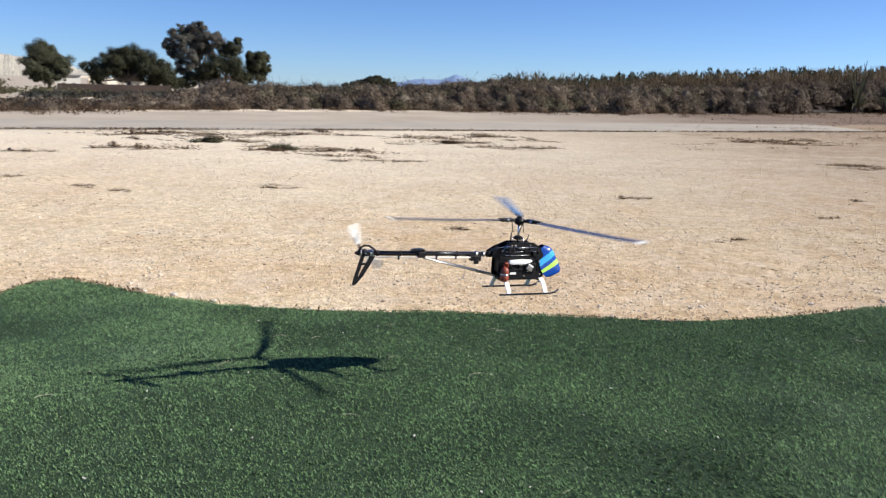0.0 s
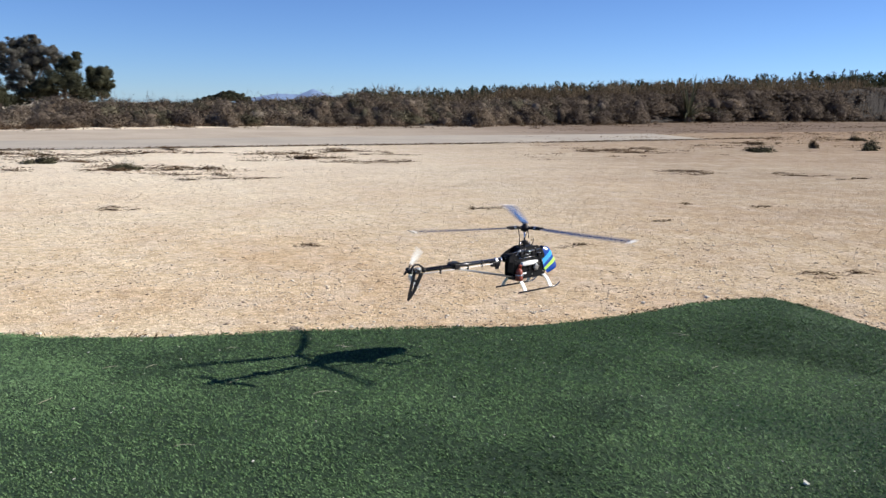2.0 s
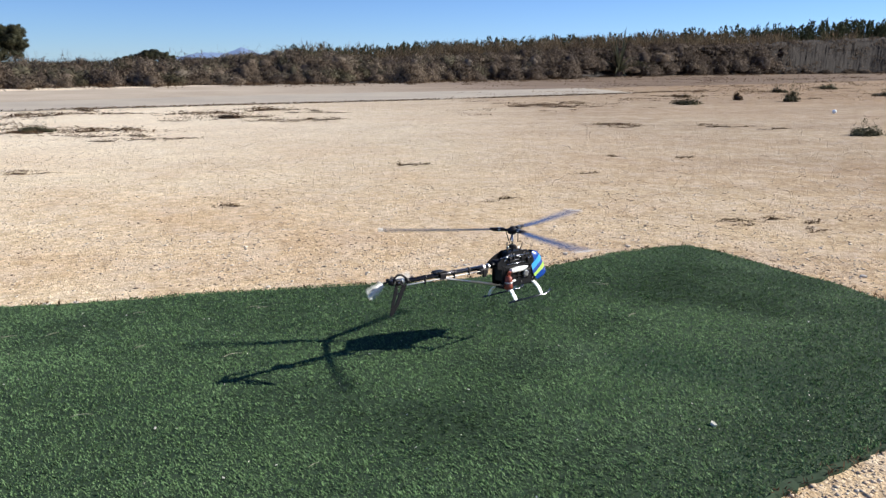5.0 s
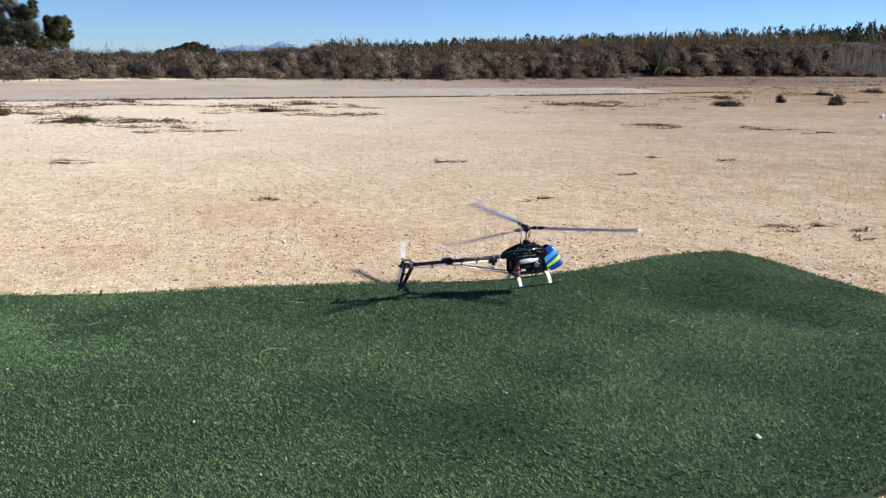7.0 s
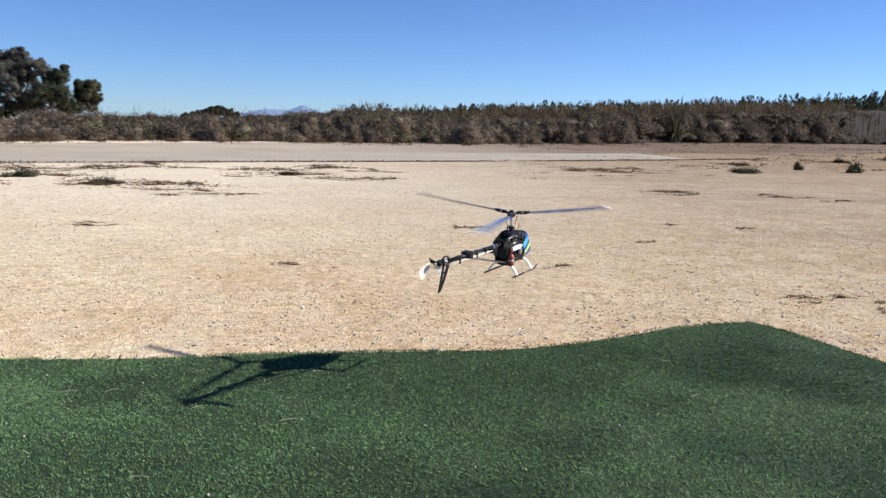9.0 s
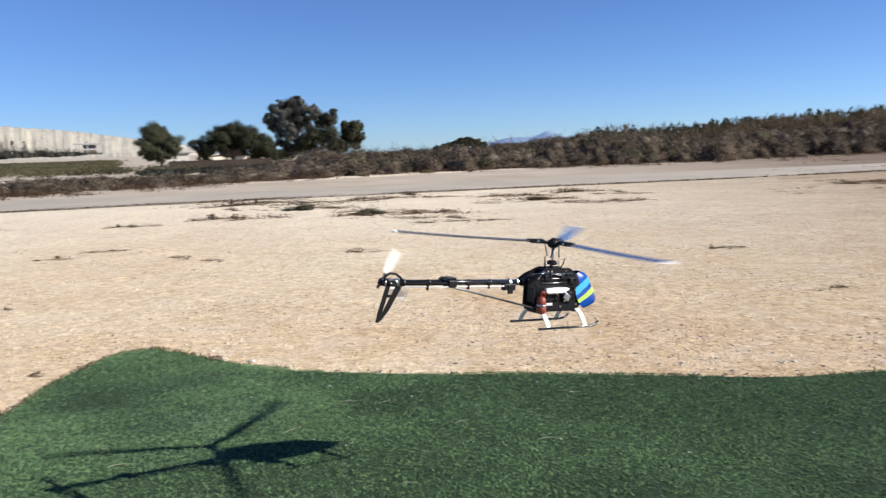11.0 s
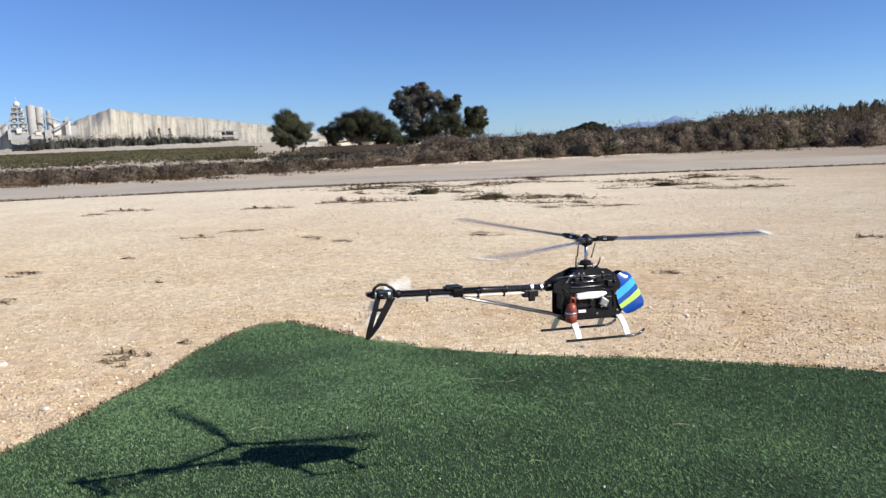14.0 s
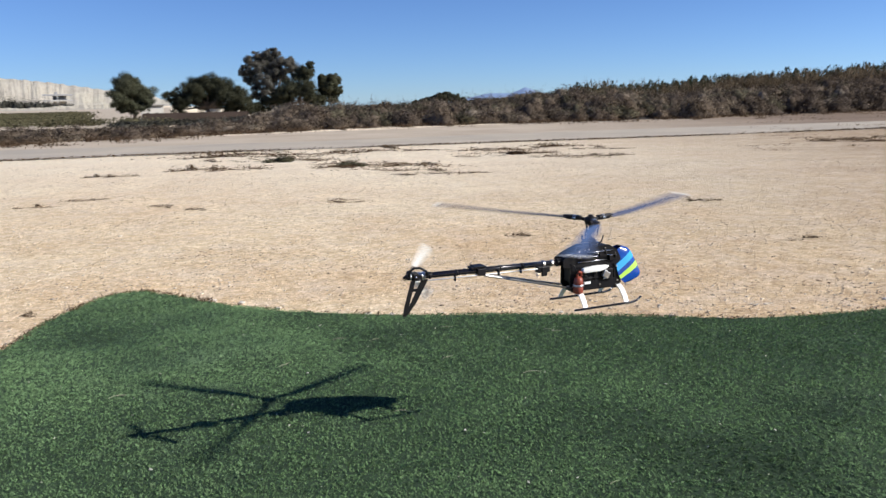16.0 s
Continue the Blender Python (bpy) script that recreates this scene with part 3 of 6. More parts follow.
def build_turf():
    outline = edge_line(0.05, 0.010, 4)
    n = len(outline)
    grid = [(x, y) for x in np.arange(-3.2, 4.2, 0.05) for y in np.arange(1.32, 5.65, 0.05)]
    gx, gy = np.array(grid).T
    edge = np.array(outline)
    ok = inside(gx, gy, outline)
    gx, gy = gx[ok], gy[ok]
    near = np.full(len(gx), 9.0)
    for k in range(n):
        near = np.minimum(near, np.hypot(gx - edge[k, 0], gy - edge[k, 1]))
    gx, gy = gx[near > 0.03], gy[near > 0.03]
    points = [Vector(p) for p in outline] + [Vector(p) for p in zip(gx, gy)]
    flat, _, faces, *_ = geometry.delaunay_2d_cdt(points, [], [list(range(n))], 1, 1e-5)
    bm = bmesh.new()
    top = [bm.verts.new((p.x, p.y, float(turf_z(p.x, p.y)) - 0.014 if k >= n else 0.016)) for k, p in enumerate(flat)]
    for face in faces:
        bm.faces.new([top[k] for k in face])
    rim = [e for e in bm.edges if len(e.link_faces) == 1]
    skirt = bmesh.ops.extrude_edge_only(bm, edges=rim)["geom"]
    for q in skirt:
        if isinstance(q, bmesh.types.BMVert):
            q.co.z = 0.0
    turf = part("turf_sheet", bm, TURF_BACK)
    tagged(turf, "dark green artificial turf sheet with wavy cut edges, laid on gravel", "artificial turf")
    rng = np.random.default_rng(11)
    n = 680000
    x = rng.uniform(-3.25, 4.2, n)
    y = 1.3 + 4.35 * rng.random(n) ** 1.08
    # along the near cut edge the pile has worn off the backing
    worn = y - np.interp(x, (-1.0, 0.5, 1.93, 2.41, 4.15), (1.3, 1.62, 2.07, 2.22, 2.75))
    bare = (worn < 0.014 + 0.018 * np.sin(x * 7) + 0.012 * np.sin(x * 23)) & (x > 0)
    ok = inside(x, y, outline) & ~bare
    x, y = x[ok], y[ok]
    n = len(x)
    # short pile, pressed down one way in some places and another way elsewhere
    lie = 2.2 + 1.5 * np.sin(x * 1.7 + 0.6 * np.sin(y * 2.6)) * np.cos(y * 2.1) + 0.7 * np.sin(x * 5.3) * np.sin(y * 6.1)
    pressed = np.clip(0.35 + 0.3 * turf_mottle(x, y), 0, 0.85)
    turn = np.where(rng.random(n) < pressed, lie + rng.normal(0, 0.6, n), rng.uniform(0, math.tau, n))
    lean = rng.uniform(0.35, 1.3, n) + 0.35 * pressed
    h = rng.uniform(0.0055, 0.0118, n)
    # curled tufts of uneven height
    cell = np.sin(np.floor(x / 0.019 + 0.4 * np.sin(y * 90)) * 12.9898 + np.floor(y / 0.019 + 0.4 * np.sin(x * 80)) * 78.233) * 43758.5453
    h *= 0.55 + 0.85 * (cell - np.floor(cell))
    w = rng.uniform(0.0016, 0.0029, n)
    dx, dy = np.cos(turn), np.sin(turn)
    base = np.stack([x, y, turf_z(x, y) - 0.016], 1)
    side = np.stack([-dy, dx, np.zeros(n)], 1) * w[:, None]
    tip = base + np.stack([dx * h * lean, dy * h * lean, h * (1.15 - 0.4 * lean)], 1)
    v = np.stack([base - side, base + side, tip + side * 0.55, tip - side * 0.55], 1)
    k = np.arange(n)[:, None] * 4
    tris = np.concatenate([k + np.array([[0, 1, 2]]), k + np.array([[0, 2, 3]])])
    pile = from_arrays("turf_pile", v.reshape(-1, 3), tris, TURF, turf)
    tagged(pile, "short curled green plastic blades", kind="stuff")


# ---- scrub bank and far vegetation ----
def skyline(az):
    """Elevation in degrees of the scrub's top, by bearing."""
    return np.interp(az, (-60, -45, -35, -23.6, -19.5, -18, -15.8, -9, -1.5, 3.6, 7.4, 13, 15.3, 22.5, 30, 38, 42.5, 60),
                     (-1.5, -1.44, -1.5, -1.5, -1.35, -0.8, -0.1, -0.25, 0.05, 0.6, 0.35, 0.3, 0.5, 0.85, 1.2, 1.2, 1.4, 1.5))


def canopy_top(az, back):
    """Height of the scrub's top at a bearing, so many metres behind the bank's foot."""
    d = bank_foot(az) + back
    full = EYE + d * np.tan(np.radians(skyline(az)))
    return full


def build_bank():
    az = np.concatenate([np.linspace(-75, 34, 320), np.linspace(34.1, 48, 300), np.linspace(48.2, 75, 50)])
    backs = np.array([0, 0.35, 0.7, 1.1, 1.5, 2.0, 2.5, 3.0, 3.6, 5, 6.5, 8, 11, 15])
    rng = np.random.default_rng(19)
    knots = [np.sort(rng.uniform(30, 80, k)) for k in (60, 260)]
    rough = [rng.random(len(k)) for k in knots]
    v = []
    for b in backs:
        bare = smooth(35, 38, az)
        d = bank_foot(az) + b - bare * (0 < b < 5) * (0.5 * np.interp(az + 0.3 * b, knots[0], rough[0]) + 0.25 * np.interp(az - 0.25 * b, knots[1], rough[1]) + rng.normal(0, 0.07, len(az)))
        x, y = d * np.sin(np.radians(az)), d * np.cos(np.radians(az))
        crest = np.maximum(canopy_top(az, 6.0) - 0.5 * (1 - smooth(35, 38, az)), 0.12)
        hgt = crest * smooth(0, 6 - 3.0 * smooth(34, 38, az), b) * (1 - 0.6 * smooth(9, 15, b))
        lump = (0.12 * np.sin(az * 2.3 + b) * np.sin(az * 0.9 + 2 * b) + 0.08 * np.sin(az * 6.1 + 3 * b) * np.sin(az * 3.7 - b)) * (b > 0)
        lump = lump * (1 - 0.75 * bare) + bare * 0.05 * (np.interp(az, knots[1], rough[1]) - 0.5)
        v.append(np.stack([x, y, np.maximum(hgt * (1 + lump), 0) + (0.02 if b else -0.05) + np.where(b > 10, ground_z(x, y) * 0.5, 0)], 1))
    n = len(az)
    f = np.array([[r * n + i, r * n + i + 1, (r + 1) * n + i + 1, (r + 1) * n + i] for r in range(len(backs) - 1) for i in range(n - 1)])
    tagged(from_arrays("earth_bank", np.concatenate(v), f, SHADED_EARTH), "low bank of earth under dry scrub, colour darkened to stand for shade", "earth bank", kind="structure")


def build_bank_weeds():
    """Dry tufts on the bare eastern slope."""
    rng = np.random.default_rng(27)
    pieces = []
    for k in range(170):
        az, b = rng.uniform(36.5, 47), 3.2 * rng.random() ** 0.8
        x, y = polar(az, float(bank_foot(az)) + b - 0.3)
        z = max(float(canopy_top(az, 6.0)), 0.12) * float(smooth(0, 3.0, b))
        n = int(rng.integers(8, 30))
        c = np.stack([x + rng.normal(0, 0.5, n), y + rng.normal(0, 0.3, n), z + rng.uniform(-0.15, 0.3, n)], 1)
        pieces.append(spikes(rng, c, 0.34, 0.12, up=0.8))
    v, f = joined(pieces)
    tagged(from_arrays("bank_weeds", v, f, SCRUB), "sparse dry tufts on the bare earth slope", "weeds", kind="stuff")


def bank_height(az, b):
    crest = np.maximum(canopy_top(az, 6.0) - 0.5, 0.12)
    return crest * smooth(0, 6, b) * (1 - 0.6 * smooth(9, 15, b))


def lump_core(rng, centre, size, sides=8):
    """The closed heart of a bush lobe: an uneven half ball of triangles."""
    v, n = [], []
    for e in (-0.1, 0.45, 0.95):
        for k in range(sides):
            a = (k + rng.uniform(-0.3, 0.3)) * math.tau / sides
            d = np.array([math.cos(a) * math.cos(e), math.sin(a) * math.cos(e), math.sin(e)])
            v.append(centre + d * size * rng.uniform(0.82, 1.1))
            n.append(d)
    v.append(centre + np.array([0, 0, size[2] * rng.uniform(0.9, 1.1)]))
    n.append(np.array([0, 0, 1.0]))
    f = []
    for r in range(2):
        for k in range(sides):
            a, b = r * sides + k, r * sides + (k + 1) % sides
            f += [(a, b, b + sides), (a, b + sides, a + sides)]
    f += [(2 * sides + k, 2 * sides + (k + 1) % sides, 3 * sides) for k in range(sides)]
    return np.array(v), np.array(f), np.array(n)


def shrub_arrays(rng, radius, height, n, twig=0.13, core=0.70):
    """A loose rounded bush of fine twigs in several uneven lobes, thickest near its skin, round a dense heart."""
    m = 6
    lobes = rng.normal(0, 0.40, (m, 3)) * np.array([radius, radius, 0.0])
    size = rng.uniform(0.35, 0.75, m)
    size[0] = 0.85
    w = size ** 2
    pick = rng.choice(m, n, p=w / w.sum())
    u = unit(rng.normal(size=(n, 3)))
    u[:, 2] = np.abs(u[:, 2])
    r = np.clip(rng.normal(0.92, 0.17, n), 0.2, 1.35)
    form = np.array([radius * 0.85, radius * 0.85, height * 1.05])
    c = lobes[pick] + u * (r * size[pick])[:, None] * form
    c[:, 2] = np.clip(c[:, 2], 0.02, None)
    skin = u * np.array([1, 1, 1.2])
    v, f = spikes(rng, c, twig, twig * 0.5, up=0.5, faces=skin, flat=0.68)
    pieces = [(v, f, np.repeat(unit(skin + rng.normal(0, 0.30, (n, 3))), 3, 0))]
    for k in np.argsort(-size)[:4]:
        pieces.append(lump_core(rng, lobes[k], form * size[k] * core))
    return joined(pieces)


def build_scrub():
    rng = np.random.default_rng(21)
    kinds = []
    looks = ((SCRUB, "dry grey-brown scrub bush on the bank"), (SCRUB_OLIVE, "dull olive-brown scrub bush on the bank"), (SCRUB, "dry grey-brown scrub bush on the bank"),
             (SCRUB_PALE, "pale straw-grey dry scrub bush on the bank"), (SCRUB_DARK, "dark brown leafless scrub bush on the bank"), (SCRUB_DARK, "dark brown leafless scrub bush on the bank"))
    for k, (mat, label) in enumerate(looks):
        v, f, nn = shrub_arrays(rng, 0.80, 0.70 + 0.12 * (k % 3), 3400, 0.095, 0.74)
        kinds.append(tagged(from_arrays("scrub_bush", v, f, mat, normals=nn), label, "bush", "scrub along the bank"))
    used = set()
    azs = np.linspace(-47, 46, 230) + rng.normal(0, 0.2, 230)
    for i, az in enumerate(azs):
        b = rng.uniform(-0.3, 3.2) if az < 37.5 else rng.uniform(-2.0, 0.2)
        d = float(bank_foot(az)) + b
        x, y = polar(az, d)
        top = float(canopy_top(az, 6.0))
        s = np.clip(rng.uniform(0.35, 1.15) * (0.6 + 0.35 * max(top, 0.4)), 0.3, 1.7) * (1.0 if d < 70 else d / 70) * (1.0 if az < 37.5 else 0.32)
        m = Matrix.LocRotScale((x, y, float(bank_height(az, max(b, 0))) - 0.05), Euler((0, 0, rng.uniform(0, 6.28))), None)
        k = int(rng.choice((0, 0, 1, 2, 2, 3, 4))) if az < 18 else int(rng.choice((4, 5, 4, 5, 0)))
        k = int(rng.choice((0, 2, 2, 3))) if az < -15 else k
        if k not in used:
            used.add(k)
            ob = kinds[k]
            ob.matrix_basis = m
        else:
            ob = copy_thing(kinds[k], m)
        ob.scale = (s * rng.uniform(0.9, 1.4), s * rng.uniform(0.9, 1.4), s * rng.uniform(0.7, 1.1))
    for k, ob in enumerate(kinds):
        if k not in used:
            ob.matrix_basis = pose(*polar(3 + k, float(bank_foot(3 + k)) + 1.0), 0)
    # the mass behind, too thick to count: four tones of bush
    mass = {"brown": [], "olive": [], "pale": [], "dark": []}
    for j in range(1500):
        az = rng.uniform(-50, 37) if rng.random() < 0.75 else rng.uniform(-20, 36)
        d0 = float(bank_foot(az))
        b = rng.uniform(1.5, 7.5)
        d = d0 + b
        grow = 1.0 if d < 60 else d / 60
        top = float(canopy_top(az, b)) * (1 + 0.05 * math.sin(az * 1.9) + 0.05 * math.sin(az * 4.7 + 1))
        z0 = float(bank_height(az, b))
        h = np.clip(top - z0, 0.25, 1.2 * grow) * (0.45 + 0.80 * rng.random() ** 1.6)
        v, f, nn = shrub_arrays(rng, rng.uniform(0.45, 1.25) * grow, h, 480, 0.12 * grow)
        x, y = polar(az, d)
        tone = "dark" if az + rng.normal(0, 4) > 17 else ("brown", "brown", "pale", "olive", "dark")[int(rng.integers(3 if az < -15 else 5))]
        mass[tone].append((v + np.array([x, y, z0 - 0.05]), f, nn))
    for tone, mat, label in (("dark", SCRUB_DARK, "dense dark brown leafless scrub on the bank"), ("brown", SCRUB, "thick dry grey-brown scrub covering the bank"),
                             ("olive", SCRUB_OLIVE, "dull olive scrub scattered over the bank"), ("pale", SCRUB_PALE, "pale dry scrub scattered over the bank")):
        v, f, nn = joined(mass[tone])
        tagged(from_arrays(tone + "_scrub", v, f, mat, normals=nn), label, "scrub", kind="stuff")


def build_canes():
    """Dark evergreen tops and dry canes behind the bank."""
    rng = np.random.default_rng(31)
    dark, dry = [], []
    for j in range(1500):
        az = 4 + 46 * rng.random() ** 0.9
        d = float(bank_foot(az)) + rng.uniform(9, 15)
        x, y = polar(az, d)
        el = np.interp(az, (4, 10.5, 14.5, 18.5, 25.5, 33.6, 39.6, 42.3, 60), (0.62, 0.72, 1.0, 1.22, 1.5, 1.95, 2.3, 2.55, 3.0))
        top = EYE + d * math.tan(radians(el)) * 1.0
        top *= rng.uniform(0.80, 1.03) if rng.random() < 0.9 else rng.uniform(1.03, 1.14)
        g = d / 60
        n = 70
        t = rng.random(n)
        w = 0.36 * g * (1 - t) ** 0.6 + 0.03
        a = rng.uniform(0, math.tau, n)
        c = np.stack([x + w * np.cos(a), y + w * np.sin(a), top * (0.25 + 0.75 * t)], 1)
        dark.append(cards(rng, c, 0.30 * g, 0.07 * g, up=1.2))
    for j in range(700):
        az = rng.choice([rng.uniform(13, 27), rng.uniform(27, 38), rng.uniform(5, 46)])
        d = float(bank_foot(az)) + rng.uniform(5.5, 8.5)
        x, y = polar(az, d)
        top = float(canopy_top(az, 7)) * rng.uniform(0.95, 1.35)
        g = d / 60
        n = 34
        c = np.stack([x + rng.normal(0, 0.3 * g, n), y + rng.normal(0, 0.3 * g, n), top * rng.uniform(0.45, 1.0, n)], 1)
        dry.append(cards(rng, c, 0.55 * g, 0.03 * g, up=2.5))
    for j in range(60):
        az = rng.uniform(-15, 3)
        d = float(bank_foot(az)) + rng.uniform(4, 7)
        x, y = polar(az, d)
        top = float(canopy_top(az, 6)) + rng.uniform(-0.1, 0.5)
        c = np.stack([x + rng.normal(0, 0.06, 6), y + rng.normal(0, 0.06, 6), top * rng.uniform(0.7, 1.0, 6)], 1)
        dry.append(cards(rng, c, 0.40, 0.010, up=3.0))
    v, f = joined(dark)
    tagged(from_arrays("evergreen_thicket", v, f, CANE_GREEN), "thicket of dark green pointed tree tops behind the bank", "thicket", kind="stuff")
    v, f = joined(dry)
    tagged(from_arrays("dry_canes", v, f, CANE_DRY), "tall dry tan canes among the scrub", "canes", kind="stuff")


def crown_cards(rng, lobes, n, size):
    """Leaf clumps on and in a set of lobes (x, y, z, r, and the way out of the crown)."""
    L = np.array(lobes)
    w = L[:, 3] ** 2
    pick = rng.choice(len(L), n, p=w / w.sum())
    u = unit(rng.normal(size=(n, 3)))
    r = L[pick, 3] * np.clip(np.abs(rng.normal(0.80, 0.22, n)), 0.1, 1.35)
    c = L[pick, :3] + u * r[:, None] * np.array([1, 1, 0.8])
    skin = unit(u + 0.6 * L[pick, 4:7])
    v, f = spikes(rng, c, size, size * 0.62, up=0.15, faces=skin)
    return v, f, np.repeat(unit(skin + rng.normal(0, 0.25, (n, 3))), 3, 0)


def tree(name, az, dist, base_el, lobes, leaf, bark, seed, n, leaf_size, label, trunk_r, fork):
    """lobes: (bearing, elevation, radius in degrees, depth offset) of the crown's masses as they stand in the view."""
    rng = np.random.default_rng(seed)
    x0, y0 = polar(az, dist)
    z0 = EYE + dist * math.tan(radians(base_el))
    root = new(name)
    root.location = (x0, y0, z0)
    local = []
    for a, e, r, dep in lobes:
        D = dist + dep
        x, y = polar(a, D)
        local.append((x - x0, y - y0, EYE + D * math.tan(radians(e)) - z0, D * math.tan(radians(r))))
    # crown masses split into smaller clumps for an uneven outline with gaps
    airy = "euc" in name
    small = []
    for x, y, z, r in local:
        for k in range(44 if airy else 38):
            u = rng.normal(size=3)
            u /= np.linalg.norm(u)
            q = r * (rng.uniform(0.5, 1.15) if airy else rng.uniform(0.45, 1.05))
            small.append((x + u[0] * q, y + u[1] * q, z + u[2] * q * 0.85, r * (rng.uniform(0.16, 0.34) if airy else rng.uniform(0.22, 0.46)), *u))
    v, f, nn = crown_cards(rng, small, n * 11, leaf_size * 0.27)
    from_arrays("crown", v, f, leaf, root, normals=nn)
    bm = bmesh.new()
    tube(bm, [(0, 0, -0.3), (rng.normal(0, .1), rng.normal(0, .1), fork * 0.5), (rng.normal(0, .2), rng.normal(0, .2), fork)], trunk_r, 9, [trunk_r * 1.25, trunk_r, trunk_r * 0.8])
    part("trunk", bm, bark, root, smooth=True)
    for x, y, z, r in local:
        bm = bmesh.new()
        tube(bm, [(0, 0, fork * 0.9), (x * 0.45, y * 0.45, fork + (z - fork) * 0.45), (x * 0.95, y * 0.95, z)], 0.1, 7, [trunk_r * 0.7, trunk_r * 0.45, trunk_r * 0.15])
        part("limb", bm, bark, root, smooth=True)
    return tagged(root, label, "tree", "trees beside the house")


def build_trees():
    D = 130
    tree("pine_tree", -26.4, D, -1.15, [(-26.7, 1.0, 0.95, 0), (-25.8, 0.75, 0.85, 1), (-27.4, 0.35, 0.65, -1), (-26.5, 1.22, 0.75, 0), (-25.5, 0.3, 0.5, 0), (-26.5, -0.05, 0.65, 0), (-27.1, -0.2, 0.45, 1), (-25.8, -0.15, 0.5, 0)],
         PINE, BARK, 1, 6500, 0.62, "round dark green stone pine with a bare trunk", 0.22, 2.4)
    tree("pine_tree", -21.6, D, -1.28, [(-22.6, 0.75, 1.0, 0), (-21.4, 1.05, 0.95, 1), (-20.2, 0.6, 1.0, -1), (-23.3, 0.1, 0.75, 0), (-19.3, 0.0, 0.8, 0), (-22.0, 0.1, 0.7, 2), (-23.5, -0.5, 0.5, 1), (-21.5, 1.2, 0.85, 0), (-20.6, 1.0, 0.8, 1), (-22.4, 0.9, 0.8, 0), (-21.0, 0.35, 0.9, 1), (-22.7, 0.3, 0.8, 0), (-19.7, 0.35, 0.8, 0), (-19.0, -0.6, 0.6, 2), (-20.1, -0.5, 0.6, 1), (-24.0, 0.5, 0.5, 0)],
         PINE, BARK, 2, 9500, 0.62, "broad dark green pine reaching low over the house", 0.3, 2.4)
    tree("eucalyptus_tree", -17.0, 140, -0.9, [(-18.3, 2.4, 0.85, 0), (-17.3, 2.9, 0.85, 1), (-16.2, 2.3, 0.9, -1), (-18.9, 2.1, 0.45, 0), (-17.6, 1.5, 0.95, 0), (-17.0, 3.3, 0.45, 0), (-15.9, 2.7, 0.4, 0), (-18.0, 3.1, 0.4, 1), (-18.0, 0.7, 0.7, 0), (-16.9, 1.9, 0.8, 0), (-18.6, 1.5, 0.5, 1)],
         EUC, PALE_BARK, 3, 8200, 0.60, "tall grey-green eucalyptus with pale forked branches", 0.3, 3.2)
    tree("pine_tree", -15.3, 132, -0.9, [(-15.8, 0.7, 0.85, 0), (-15.0, 1.1, 0.8, 0), (-16.6, 0.4, 0.8, 1), (-14.7, 2.0, 0.55, 0), (-14.5, 0.5, 0.6, -1), (-15.2, 1.8, 0.6, 1), (-14.4, 2.5, 0.3, 0), (-17.6, -0.2, 0.65, 2), (-16.4, -0.25, 0.65, 1), (-14.5, -0.15, 0.6, 1), (-18.4, -0.4, 0.5, 1), (-13.8, 0.0, 0.5, 1)],
         PINE, BARK, 4, 7500, 0.62, "dark olive pine in front of the eucalyptus", 0.22, 2.0)
    tree("pine_tree", -13.1, 134, -0.6, [(-13.2, 1.2, 0.75, 0), (-12.8, 1.45, 0.5, 0), (-13.5, 0.6, 0.5, 1), (-12.7, 0.7, 0.45, 0), (-13.6, 1.5, 0.35, 0), (-13.0, 0.1, 0.4, 0)],
         PINE, BARK, 5, 5500, 0.6, "small upright dark pine at the end of the row", 0.16, 2.0)
    tree("carob_tree", -5.0, 120, -0.6, [(-5.3, -0.05, 0.45, 0), (-4.7, 0.08, 0.42, 0), (-6.4, -0.3, 0.35, 0), (-5.9, -0.2, 0.4, 1), (-4.2, -0.05, 0.42, 0), (-4.9, 0.25, 0.22, 0), (-3.7, -0.25, 0.35, 1), (-7.0, -0.4, 0.3, 0)],
         PINE, BARK, 6, 5000, 0.55, "low dark green round tree behind the scrub", 0.2, 1.0)


